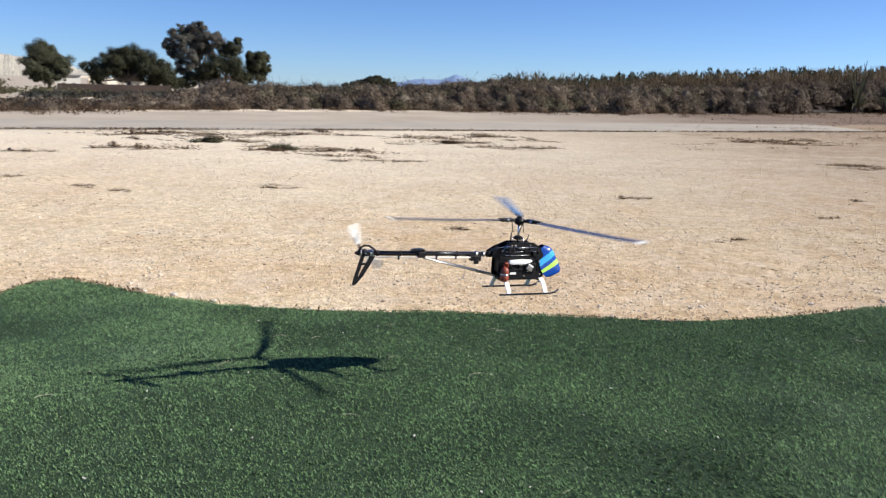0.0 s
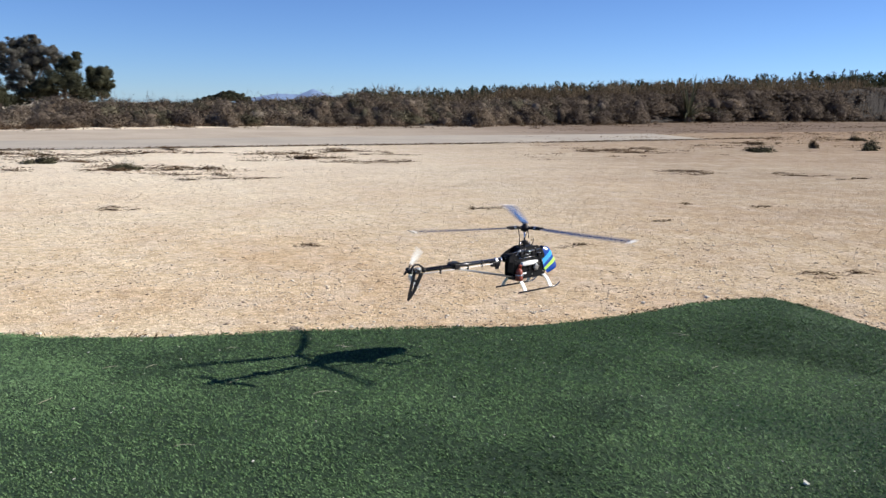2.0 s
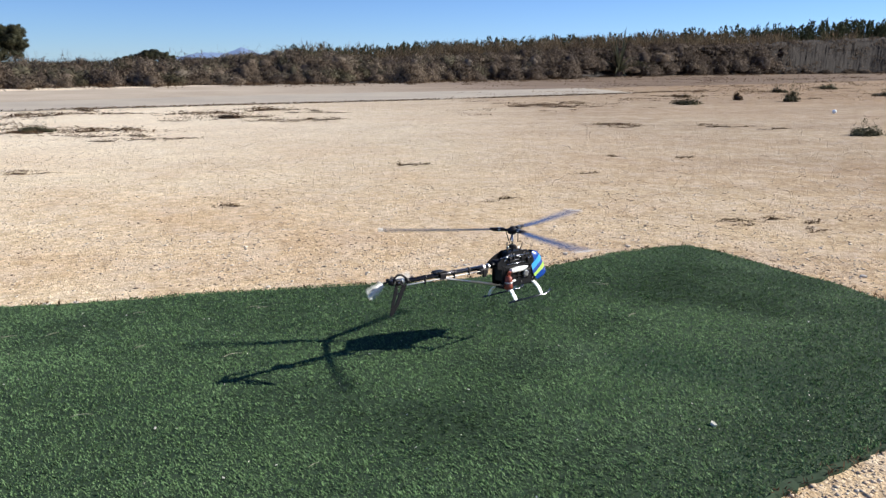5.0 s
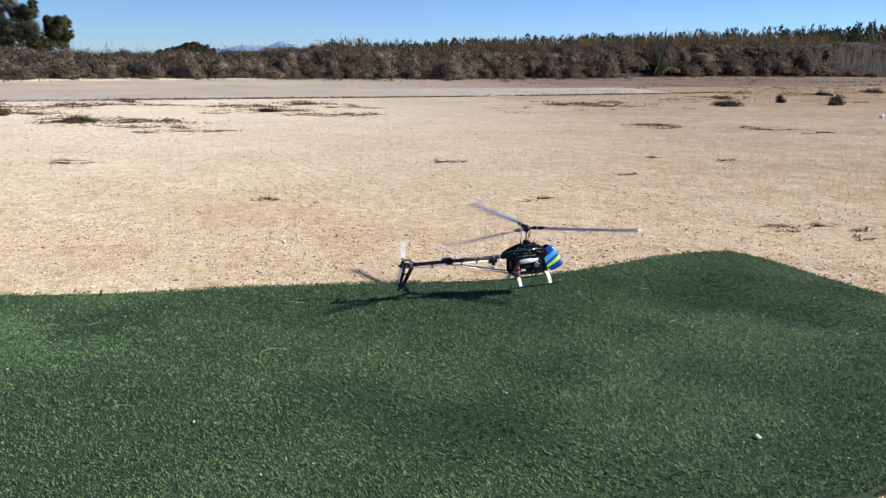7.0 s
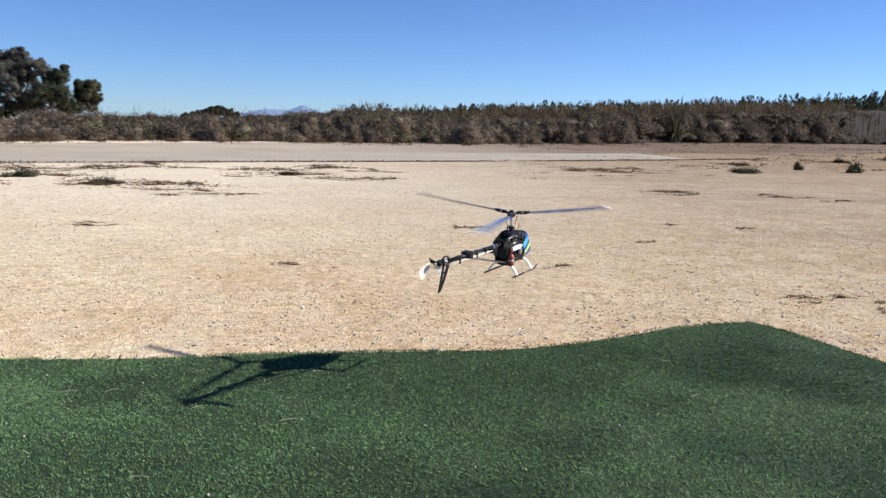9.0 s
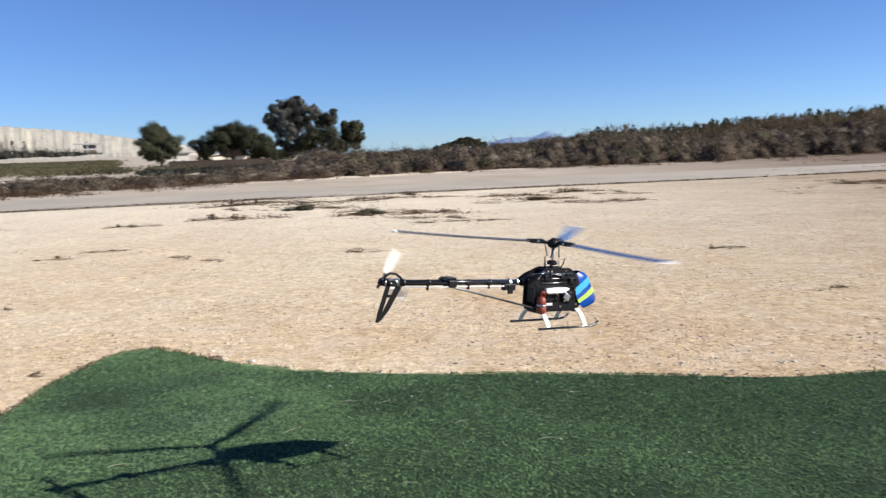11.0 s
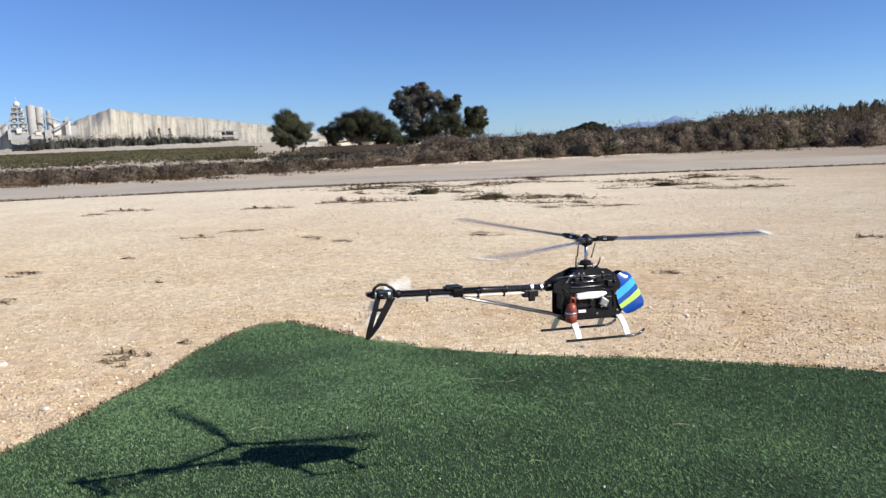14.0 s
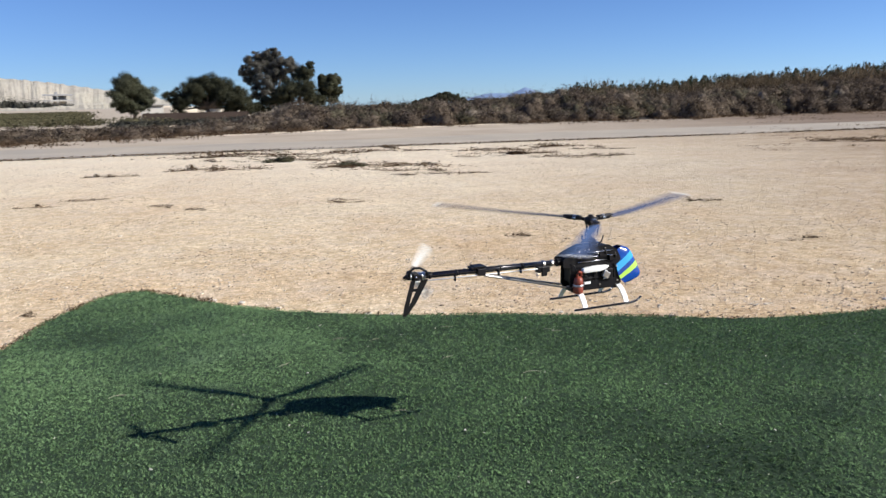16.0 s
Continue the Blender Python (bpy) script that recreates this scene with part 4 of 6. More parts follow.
def build_far():
    """House, fields, quarry, cement works and mountains."""
    def at(az, d, el=None):
        x, y = polar(az, d)
        return Vector((x, y, 0 if el is None else EYE + d * math.tan(radians(el))))
    # small house under the pines
    def wall_block(parent, name, az0, az1, d, depth, el0, el1, mat, label=""):
        a, b = at(az0, d, el0), at(az1, d, el0)
        up = at(az0, d, el1).z - a.z
        u = (b - a)
        u.z = 0
        w = Vector((-u.y, u.x, 0)).normalized() * depth
        bm = bmesh.new()
        lo = [a, b, b + w, a + w]
        vs = [bm.verts.new(p) for p in lo] + [bm.verts.new(p + Vector((0, 0, up))) for p in lo]
        for q in ((0, 1, 2, 3), (4, 5, 6, 7), (0, 1, 5, 4), (1, 2, 6, 5), (2, 3, 7, 6), (3, 0, 4, 7)):
            bm.faces.new([vs[i] for i in q])
        return part(name, bm, mat, parent, label)
    house = new("house")
    tagged(house, "low whitewashed country house half hidden by pines", "house")
    wall_block(house, "wall", -25.95, -24.5, 150, 6, -1.3, -0.12, WHITEWASH)
    wall_block(house, "wall", -21.8, -20.7, 152, 6, -1.3, -0.42, WHITEWASH)
    wall_block(house, "roof", -26.05, -24.4, 149.5, 7, -0.12, -0.06, CONCRETE)
    wall_block(house, "roof", -21.9, -20.6, 151.5, 7, -0.42, -0.35, CONCRETE)
    for a in (-25.6, -25.0, -21.5, -21.1):
        wall_block(house, "window", a, a + 0.16, 149.3 if a < -23 else 151.3, 0.4, -0.85, -0.6, BROWN_WALL)
    garden = wall_block(None, "garden_wall", -25.9, -18.9, 126, 0.3, -1.3, -0.66, BROWN_WALL)
    pieces = []
    rng = np.random.default_rng(43)
    for j in range(150):
        az, d = rng.uniform(-27.5, -14.0), rng.uniform(108, 124)
        x, y = polar(az, d)
        v, f, nn = shrub_arrays(rng, rng.uniform(0.6, 1.5), rng.uniform(0.4, 1.1) if az < -19 else rng.uniform(0.8, 1.8), 260, 0.24)
        pieces.append((v + np.array([x, y, -1.45]), f, nn))
    v, f, nn = joined(pieces)
    tagged(from_arrays("undergrowth", v, f, HEDGE, normals=nn), "dark undergrowth below the pines", "undergrowth", kind="stuff")
    tagged(garden, "dark brown garden wall below the pines", "wall")
    # pale field bank, vineyard rows
    rng = np.random.default_rng(41)
    bm = bmesh.new()
    pts = [(-80, 115), (-45, 112), (-30, 108), (-24, 112)]
    near = [at(a, d) for a, d in pts]
    far = [at(a, d * 5.5) for a, d in pts]
    z = -1.42
    vs = [bm.verts.new((p.x, p.y, z)) for p in near] + [bm.verts.new((p.x, p.y, z)) for p in far]
    for i in range(3):
        bm.faces.new((vs[i], vs[i + 1], vs[i + 5], vs[i + 4]))
    tagged(part("field", bm, SAND), "pale dry earth of the far field", "field", kind="structure")
    pieces = []
    for j in range(2600):
        az = rng.uniform(-50, -29.5)
        d = rng.uniform(150, 330)
        x, y = polar(az, d)
        g = d / 150
        c = np.stack([x + rng.normal(0, 1.2 * g, 14), y + rng.normal(0, 1.0, 14), -1.4 + rng.uniform(0, 0.28, 14)], 1)
        pieces.append(spikes(rng, c, 0.5 * g, 0.3 * g, faces=np.tile((0.2, -0.4, 0.9), (14, 1))))
    for j in range(300):
        az = rng.uniform(-50, -24)
        d = rng.uniform(118, 135)
        x, y = polar(az, d)
        n = int(rng.integers(8, 26))
        s = rng.uniform(0.4, 0.9)
        c = np.stack([x + rng.normal(0, 0.7, n), y + rng.normal(0, 0.7, n), -1.4 + rng.uniform(0, 1.3, n) * s], 1)
        pieces.append(spikes(rng, c, 0.40, 0.24, faces=np.tile((0.2, -0.6, 0.7), (n, 1))))
    v, f = joined(pieces)
    tagged(from_arrays("vineyard", v, f, CROP), "rows of low olive-green vines in the far field", "vineyard", kind="stuff")
    # quarry face
    az = np.linspace(-62, -24, 620)
    top = np.interp(az, (-62, -52, -46, -42.5, -41.5, -40.6, -40.0, -38.3, -36.5, -34.9, -33, -31.2, -28, -25, -24), (0.7, 0.8, 0.85, 0.95, 1.2, 1.6, 1.95, 2.45, 2.08, 1.88, 1.72, 1.5, 0.98, 0.5, 0.1))
    top = top + 0.03 * np.sin(az * 9) + rng.normal(0, 0.012, len(az))
    d0 = 900
    rows = []
    west = 1 - smooth(-39.6, -38.0, az)
    knots = [np.sort(rng.uniform(-66, -22, k)) for k in (44, 110, 420)]
    heights = [rng.random(len(k)) for k in knots]
    for t, back in ((-0.02, -60), (0.0, -30), (0.12, -12), (0.25, -4), (0.4, 2), (0.55, 8), (0.7, 13), (0.84, 19), (0.95, 25), (1.0, 30), (1.0, 140), (0.7, 400)):
        lean = az - (1.5 * west + 0.12) * t
        spur = np.interp(lean, knots[0], heights[0]) * (4 + 12 * west)
        rill = np.interp(lean, knots[1], heights[1]) * 4.5 + np.interp(lean, knots[2], heights[2]) * 1.8
        d = d0 + back * (1 + 1.2 * west) - (spur + rill) * math.sin(math.pi * min(max(t, 0), 1)) ** 0.5 + rng.normal(0, 0.5, len(az)) * (0 < t < 1)
        el = -0.15 + (top + 0.15) * t
        rows.append(np.stack([d * np.sin(np.radians(az)), d * np.cos(np.radians(az)), EYE + d0 * np.tan(np.radians(el))], 1))
    n = len(az)
    f = np.array([[r * n + i, r * n + i + 1, (r + 1) * n + i + 1, (r + 1) * n + i] for r in range(len(rows) - 1) for i in range(n - 1)])
    tagged(from_arrays("quarry_hill", np.concatenate(rows), f, ROCK), "pale cut quarry face with vertical gullies", "quarry hill", kind="structure")
    # dark hedge in front of the quarry
    pieces = []
    for j in range(230):
        az = rng.uniform(-43.9, -31.9) if j < 200 else rng.uniform(-31.6, -30.2)
        d = rng.uniform(590, 625)
        x, y = polar(az, d)
        top = EYE + d * math.tan(radians(np.interp(az, (-44, -43, -41, -36, -32, -31), (0.1, 0.45, 0.72, 0.66, 0.50, 0.15))))
        low = EYE + d * math.tan(radians(np.interp(az, (-44, -36, -31), (-0.30, -0.20, -0.25))))
        v, f, nn = shrub_arrays(rng, rng.uniform(2.0, 4.2), (top - low) * rng.uniform(0.85, 1.35), 260, 0.62)
        pieces.append((v + np.array([x, y, low - 0.5]), f, nn))
    for az in (-35.9, -35.3, -34.6):
        d = 640
        x, y = polar(az, d)
        t = rng.random(90)
        c = np.stack([x + rng.normal(0, 0.9, 90) * (1.1 - t), y + rng.normal(0, 0.9, 90), EYE + d * math.tan(radians(0.3)) + 7.5 * t], 1)
        v, f = spikes(rng, c, 1.2, 0.6, up=0.8)
        pieces.append((v, f, np.tile((0.0, -0.7, 0.7), (len(v), 1))))
    v, f, nn = joined(pieces)
    tagged(from_arrays("hedge", v, f, HEDGE, normals=nn), "long dark hedge of trees below the quarry face", "hedge", kind="stuff")
    # pale spoil heaped along the foot of the hedge
    az = np.linspace(-50, -24.5, 300)
    crest = np.interp(az, (-50, -44, -41, -36, -31.5, -29, -24.5), (-0.26, -0.26, -0.20, -0.16, -0.12, 0.02, -0.05)) + 0.04 * np.sin(az * 3.1) * np.sin(az * 1.3 + 1) + 0.03 * np.abs(np.sin(az * 7.3))
    rows = []
    for t, back in ((-0.3, -14), (0.0, -10), (0.35, -5), (0.7, -2.5), (1.0, 0), (0.9, 12), (-0.2, 30)):
        d = 572 + back + 2.2 * np.abs(np.sin(az * 9 + 3 * np.sin(az * 2))) * (0 < t < 1)
        rows.append(np.stack([d * np.sin(np.radians(az)), d * np.cos(np.radians(az)), EYE + 572 * np.tan(np.radians(-0.30 + (crest + 0.30) * t))], 1))
    n = len(az)
    f = np.array([[r * n + i, r * n + i + 1, (r + 1) * n + i + 1, (r + 1) * n + i] for r in range(len(rows) - 1) for i in range(n - 1)])
    tagged(from_arrays("spoil_bank", np.concatenate(rows), f, ROCK), "pale uneven spoil bank below the hedge", "spoil bank", kind="structure")
    # cement works
    works = new("cement_works")
    tagged(works, "pale cement works with silos, preheater tower and chimney", "factory")
    def silo(name, az, d, el0, el1, r, mat, roof=0.0):
        p = at(az, d, el0)
        h = at(az, d, el1).z - p.z
        bm = bmesh.new()
        turned(bm, [(r, -20), (r, h * 0.98), (r * 0.96, h), (r * 0.2, h + roof)], p, sides=24)
        return part(name, bm, mat, works, smooth=False)
    PLANT = 850
    silo("silo", -42.98, PLANT, 0.7, 2.62, 3.9, CONCRETE, 1.2)
    silo("silo", -42.50, PLANT + 4, 0.7, 2.50, 3.9, CONCRETE, 1.2)
    silo("silo", -44.95, PLANT, 0.6, 1.55, 4.0, STEEL_GREY, 1.0)
    silo("silo", -44.55, PLANT, 0.6, 1.4, 4.0, CONCRETE, 1.0)
    silo("silo", -45.9, PLANT, 0.6, 1.7, 4.5, CONCRETE, 1.0)
    silo("chimney", -41.98, PLANT, 0.7, 2.30, 1.9, STEEL_GREY)
    silo("chimney_collar", -41.98, PLANT, 1.75, 1.95, 2.6, STEEL_GREY)
    silo("silo", -41.72, PLANT + 5, 0.7, 1.75, 2.6, CONCRETE, 1.0)
    # preheater tower: open decks round white cyclones
    levels = ((0.75, 0.50), (1.15, 0.50), (1.52, 0.47), (1.88, 0.42), (2.22, 0.34), (2.52, 0.26), (2.78, 0.16))
    for (e0, w), (e1, w1) in zip(levels, levels[1:]):
        wall_block(works, "tower_deck", -43.75 - w - 0.03, -43.75 + w + 0.03, PLANT - 4, 13, e0 - 0.03, e0 + 0.02, STEEL_GREY)
        wall_block(works, "deck_rail", -43.75 - w - 0.03, -43.75 + w + 0.03, PLANT - 4.2, 0.15, e0 + 0.09, e0 + 0.105, STEEL_GREY)
        for a in (-1, 0, 1):
            wall_block(works, "tower_post", -43.75 + a * w - 0.018, -43.75 + a * w + 0.018, PLANT - 4, 0.6, e0, e1, STEEL_GREY)
        for a in ((-0.5, 0.5) if w > 0.3 else (0,)):
            p = at(-43.75 + a * w, PLANT + 1, e0 + 0.02)
            h = at(-43.75, PLANT + 1, e1).z - p.z
            bm = bmesh.new()
            r = 0.42 * PLANT * math.tan(radians(w)) * (1 if w > 0.3 else 1.6)
            turned(bm, [(r * 0.2, 0), (r, h * 0.38), (r, h * 0.8), (r * 0.85, h * 0.9), (r * 0.2, h * 0.94)], p, sides=14)
            part("cyclone", bm, WHITEWASH, works, smooth=True)
    p = at(-43.75, PLANT + 2, 2.62)
    bm = bmesh.new()
    turned(bm, [(2.9, 0), (2.9, 2.2), (2.0, 3.6), (0.7, 4.4), (0.12, 4.6), (0.12, 8.5)], p, sides=14)
    part("tower_cap", bm, WHITEWASH, works, smooth=True)
    # halls, galleries and pipes at the foot
    for a0, a1, d, e0, e1, mat in ((-44.2, -43.2, 835, 0.5, 0.95, STEEL_GREY), (-43.1, -42.4, 830, 0.5, 0.80, CONCRETE), (-42.3, -41.9, 838, 0.55, 1.05, CONCRETE), (-41.75, -41.2, 850, 0.7, 1.45, WHITEWASH), (-41.2, -40.75, 850, 0.7, 1.62, WHITEWASH),
                                   (-41.05, -40.85, 845, 0.7, 1.85, CONCRETE), (-40.75, -40.4, 850, 0.7, 1.30, CONCRETE), (-43.9, -43.6, 833, 0.9, 1.2, WHITEWASH), (-42.8, -42.5, 829, 0.75, 0.95, WHITEWASH), (-44.4, -44.2, 834, 0.5, 1.15, CONCRETE)):
        wall_block(works, "hall", a0, a1, d, 12, e0, e1, mat)
    for a0, e0, a1, e1 in ((-42.4, 2.0, -41.3, 1.6), (-44.9, 1.2, -43.9, 2.0), (-43.2, 0.7, -42.2, 1.4), (-41.9, 1.0, -40.6, 1.75)):
        bm = bmesh.new()
        tube(bm, [at(a0, PLANT - 8, e0), at(a1, PLANT - 8, e1)], 0.8, 6)
        part("conveyor_gallery", bm, STEEL_GREY, works)
    # unfinished building beside the quarry
    shell = new("concrete_shell")
    tagged(shell, "unfinished open concrete building on the slope", "building")
    wall_block(shell, "slab", -31.8, -30.0, 640, 12, 0.62, 0.72, STEEL_GREY)
    wall_block(shell, "slab", -31.8, -30.0, 640, 12, 0.26, 0.36, CONCRETE)
    wall_block(shell, "wall", -31.2, -30.4, 648, 4, 0.0, 0.62, CONCRETE)
    for a in (-31.7, -30.95, -30.15):
        wall_block(shell, "column", a, a + 0.05, 640, 1, -0.15, 0.62, CONCRETE)
    wall_block(shell, "stair_wall", -31.1, -30.9, 642, 4, 0.72, 0.86, STEEL_GREY)
    # mountains
    az = np.linspace(-30, 30, 240)
    e = np.interp(az, (-30, -9, -5.5, -2.6, -1.8, -1.0, -0.2, 0.3, 0.9, 1.3, 1.9, 2.6, 6, 30), (-0.9, -0.8, -0.5, 0.12, 0.28, 0.30, 0.26, 0.42, 0.68, 0.5, 0.3, 0.15, -0.2, -0.6))
    e = e + 0.015 * np.sin(az * 11) + 0.01 * np.sin(az * 23)
    d = 3300
    lo = np.stack([d * np.sin(np.radians(az)), d * np.cos(np.radians(az)), np.full(len(az), -30.0)], 1)
    hi = np.stack([(d + 200) * np.sin(np.radians(az)), (d + 200) * np.cos(np.radians(az)), EYE + (d + 200) * np.tan(np.radians(e))], 1)
    f = np.array([[i, i + 1, len(az) + i + 1, len(az) + i] for i in range(len(az) - 1)])
    tagged(from_arrays("mountains", np.concatenate([lo, hi]), f, MOUNTAIN_HAZE), "mountains on the horizon with blue haze painted into their colour", "mountains", kind="structure")


build_ground()
build_road()
build_bank()
build_far()
build_trees()
build_scrub()
build_canes()
build_bank_weeds()
build_turf()

# ---- helicopter ----
BOOM_Z = -0.160
HINGE = 0.108
TAIL = (-0.793, 0.055, -0.155)


def build_helicopter():
    """Nose along x, left side along y, the rotor head at the origin."""
    heli = new("model_helicopter")
    tagged(heli, "black radio-controlled model helicopter with blue nose canopy, hovering", "model helicopter")

    def bar(name, points, r, mat, label="", sides=10, taper=None, parent=heli):
        bm = bmesh.new()
        tube(bm, points, r, sides, taper)
        return part(name, bm, mat, parent, label, smooth=True)

    def block(name, x0, x1, y0, y1, z0, z1, mat, bevel=0.003, label="", turn=0.0):
        bm = bmesh.new()
        cx, cz = (x0 + x1) / 2, (z0 + z1) / 2
        box(bm, x0 - cx, x1 - cx, y0, y1, z0 - cz, z1 - cz, bevel)
        bmesh.ops.transform(bm, matrix=pose(cx, 0, cz, 0, turn, 0), verts=bm.verts)
        return part(name, bm, mat, heli, label)

    # carbon side frames, each cut out of a plate with window openings
    upper = [(-0.152, -0.152), (-0.115, -0.130), (-0.045, -0.104), (0.070, -0.104), (0.112, -0.128), (0.132, -0.165), (0.128, -0.188), (-0.118, -0.188), (-0.150, -0.182)]
    lower = [(-0.105, -0.286), (-0.118, -0.262), (-0.118, -0.250), (0.136, -0.250), (0.138, -0.274), (0.120, -0.286)]
    posts = ([(-0.118, -0.252), (-0.118, -0.186), (-0.088, -0.186), (-0.098, -0.252)], [(0.005, -0.252), (-0.008, -0.186), (0.016, -0.186), (0.024, -0.252)], [(0.104, -0.252), (0.100, -0.186), (0.128, -0.186), (0.136, -0.252)])
    for y in (-0.036, 0.032):
        bm = bmesh.new()
        for k, shape in enumerate((upper, lower, *posts)):
            plate(bm, shape, y + 0.0002 * k, y + 0.004 + 0.0002 * k)
        part("side_frame", bm, CARBON, heli)
    block("gear_housing", -0.140, -0.050, -0.022, 0.022, -0.182, -0.140, BLACK, 0.006)
    block("engine", -0.108, 0.122, -0.030, 0.030, -0.256, -0.170, BLACK, 0.008)
    block("gear_case", -0.052, 0.085, -0.030, 0.030, -0.178, -0.110, BLACK, 0.006)
    block("battery_tray", 0.040, 0.165, -0.026, 0.026, -0.268, -0.236, BLACK, 0.004)
    block("bottom_plate", -0.098, 0.132, -0.030, 0.030, -0.292, -0.282, BLACK, 0.002)
    for z in (-0.128, -0.148, -0.166):
        bar("cooling_fin", [(-0.085, -0.041, z), (0.085, -0.041, z)], 0.0022, STEEL, sides=6)
    for x, z in ((-0.10, -0.145), (-0.05, -0.118), (0.05, -0.118), (0.10, -0.150), (0.118, -0.262), (-0.105, -0.268), (0.03, -0.270), (-0.03, -0.118), (0.11, -0.200), (0.01, -0.215)):
        bm = bmesh.new()
        turned(bm, [(0.0042, 0), (0.0042, 0.002), (0.002, 0.0032)], (x, -0.0366, z), "Y", 8)
        bmesh.ops.transform(bm, matrix=Matrix.Translation((0, -0.003, 0)), verts=bm.verts)
        part("bolt", bm, ALLOY, heli)
    # servos and their rods
    for x, z in ((-0.055, -0.145), (0.035, -0.140), (0.085, -0.160)):
        block("servo", x - 0.018, x + 0.018, -0.050, -0.036, z - 0.010, z + 0.012, BLACK, 0.002)
        bar("servo_arm", [(x + 0.008, -0.052, z + 0.002), (x + 0.004, -0.054, z + 0.026)], 0.003, BLACK, sides=6)
    bar("push_rod", [(-0.140, -0.042, -0.128), (-0.040, -0.046, -0.120)], 0.0020, STEEL, "bright steel rod", 6)
    bar("push_rod", [(-0.035, -0.046, -0.124), (0.080, -0.044, -0.150)], 0.0020, STEEL, "bright steel rod", 6)
    bar("push_rod", [(-0.110, -0.044, -0.150), (-0.075, -0.046, -0.112)], 0.0020, STEEL, "bright steel rod", 6)
    # pale header tank, grey receiver, red exhaust
    bm = bmesh.new()
    plate(bm, [(-0.066, -0.190), (-0.069, -0.204), (-0.058, -0.211), (0.020, -0.210), (0.050, -0.202), (0.062, -0.192), (0.058, -0.187), (-0.010, -0.186)], -0.058, -0.038)
    bmesh.ops.bevel(bm, geom=list(bm.edges), offset=0.004, segments=2, affect="EDGES", profile=0.5)
    part("header_tank", bm, WHITE, heli, "white side tank", smooth=True)
    block("receiver", 0.036, 0.070, -0.052, -0.038, -0.243, -0.214, ALLOY, 0.003, "silver grey receiver", 28)
    block("receiver_case", 0.062, 0.088, -0.048, -0.037, -0.252, -0.206, BLACK, 0.003)
    block("label_plate", -0.052, -0.020, -0.044, -0.040, -0.262, -0.252, WHITE, 0.001, "small white plate")
    bm = bmesh.new()
    turned(bm, [(0.012, -0.294), (0.021, -0.290), (0.022, -0.264), (0.017, -0.258), (0.021, -0.252), (0.018, -0.230), (0.010, -0.222)], (-0.088, -0.052, 0), "Z", 14)
    part("exhaust", bm, RED, heli, "dull red silicone exhaust", smooth=True)
    bm = bmesh.new()
    tube(bm, [(-0.088, -0.052, -0.228), (-0.096, -0.054, -0.214), (-0.088, -0.056, -0.200), (-0.076, -0.052, -0.205), (-0.070, -0.046, -0.224)], 0.0055, 8)
    part("exhaust_hose", bm, RED, heli, "dull red silicone hose", smooth=True)
    bm = bmesh.new()
    turned(bm, [(0.0225, -0.262), (0.0228, -0.258), (0.0225, -0.254)], (-0.088, -0.052, 0), "Z", 14)
    part("exhaust_strap", bm, ALLOY, heli, "silver strap", smooth=True)
    for pts in ([(-0.10, -0.040, -0.20), (-0.06, -0.046, -0.215), (-0.03, -0.044, -0.235), (0.02, -0.042, -0.238)], [(0.02, -0.040, -0.165), (0.06, -0.047, -0.180), (0.09, -0.044, -0.205), (0.10, -0.040, -0.24)], [(-0.13, -0.030, -0.165), (-0.10, -0.044, -0.180), (-0.095, -0.046, -0.205)]):
        bar("wire", pts, 0.0018, BLACK, "thin black wire", 5)
    bar("fuel_line", [(0.045, -0.046, -0.206), (0.060, -0.050, -0.216), (0.058, -0.050, -0.236), (0.040, -0.048, -0.246)], 0.0026, WHITE, "pale fuel line", 6)
    block("skid_clamp", -0.094, -0.062, -0.034, 0.034, -0.296, -0.288, BLACK, 0.002)
    block("skid_clamp", 0.110, 0.142, -0.034, 0.034, -0.296, -0.288, BLACK, 0.002)
    # nose canopy with its slanting stripes
    front = [(0.150, -0.120), (0.184, -0.130), (0.203, -0.154), (0.219, -0.182), (0.236, -0.212), (0.252, -0.238), (0.252, -0.256), (0.206, -0.278)]
    back = [(0.108, -0.140), (0.110, -0.178), (0.114, -0.216), (0.122, -0.244), (0.134, -0.262), (0.148, -0.274), (0.160, -0.280), (0.172, -0.283)]
    wide = [0.022, 0.033, 0.039, 0.042, 0.043, 0.041, 0.036, 0.026]

    def canopy_point(s, a, grow):
        k = s * 7
        i = min(int(k), 6)
        t = k - i
        fx, fz = (front[i][c] * (1 - t) + front[i + 1][c] * t for c in (0, 1))
        bx, bz = (back[i][c] * (1 - t) + back[i + 1][c] * t for c in (0, 1))
        w = wide[i] * (1 - t) + wide[i + 1] * t + grow
        u = max(math.cos(a), 0) ** 0.55
        return (bx + (fx - bx + grow) * u, w * math.copysign(abs(math.sin(a)) ** 0.6, math.sin(a)), bz + (fz - bz) * u)

    def canopy_band(name, s0, s1, mat, grow, label=""):
        bm = bmesh.new()
        rows = []
        steps = max(3, int((s1 - s0) * 24))
        for r in range(steps + 1):
            s = s0 + (s1 - s0) * r / steps
            rows.append([bm.verts.new(canopy_point(s, -math.pi / 2 + math.pi * c / 22, grow)) for c in range(23)])
        for a, b in zip(rows, rows[1:]):
            for c in range(22):
                bm.faces.new((a[c], a[c + 1], b[c + 1], b[c]))
        return part(name, bm, mat, heli, label, smooth=True)

    canopy_band("canopy", 0.0, 1.0, BLUE, 0.0, "glossy deep blue nose canopy")
    canopy_band("stripe", 0.20, 0.33, LIGHT_BLUE, 0.0012, "light blue stripe")
    canopy_band("stripe", 0.43, 0.54, LIME, 0.0012, "lime yellow stripe")
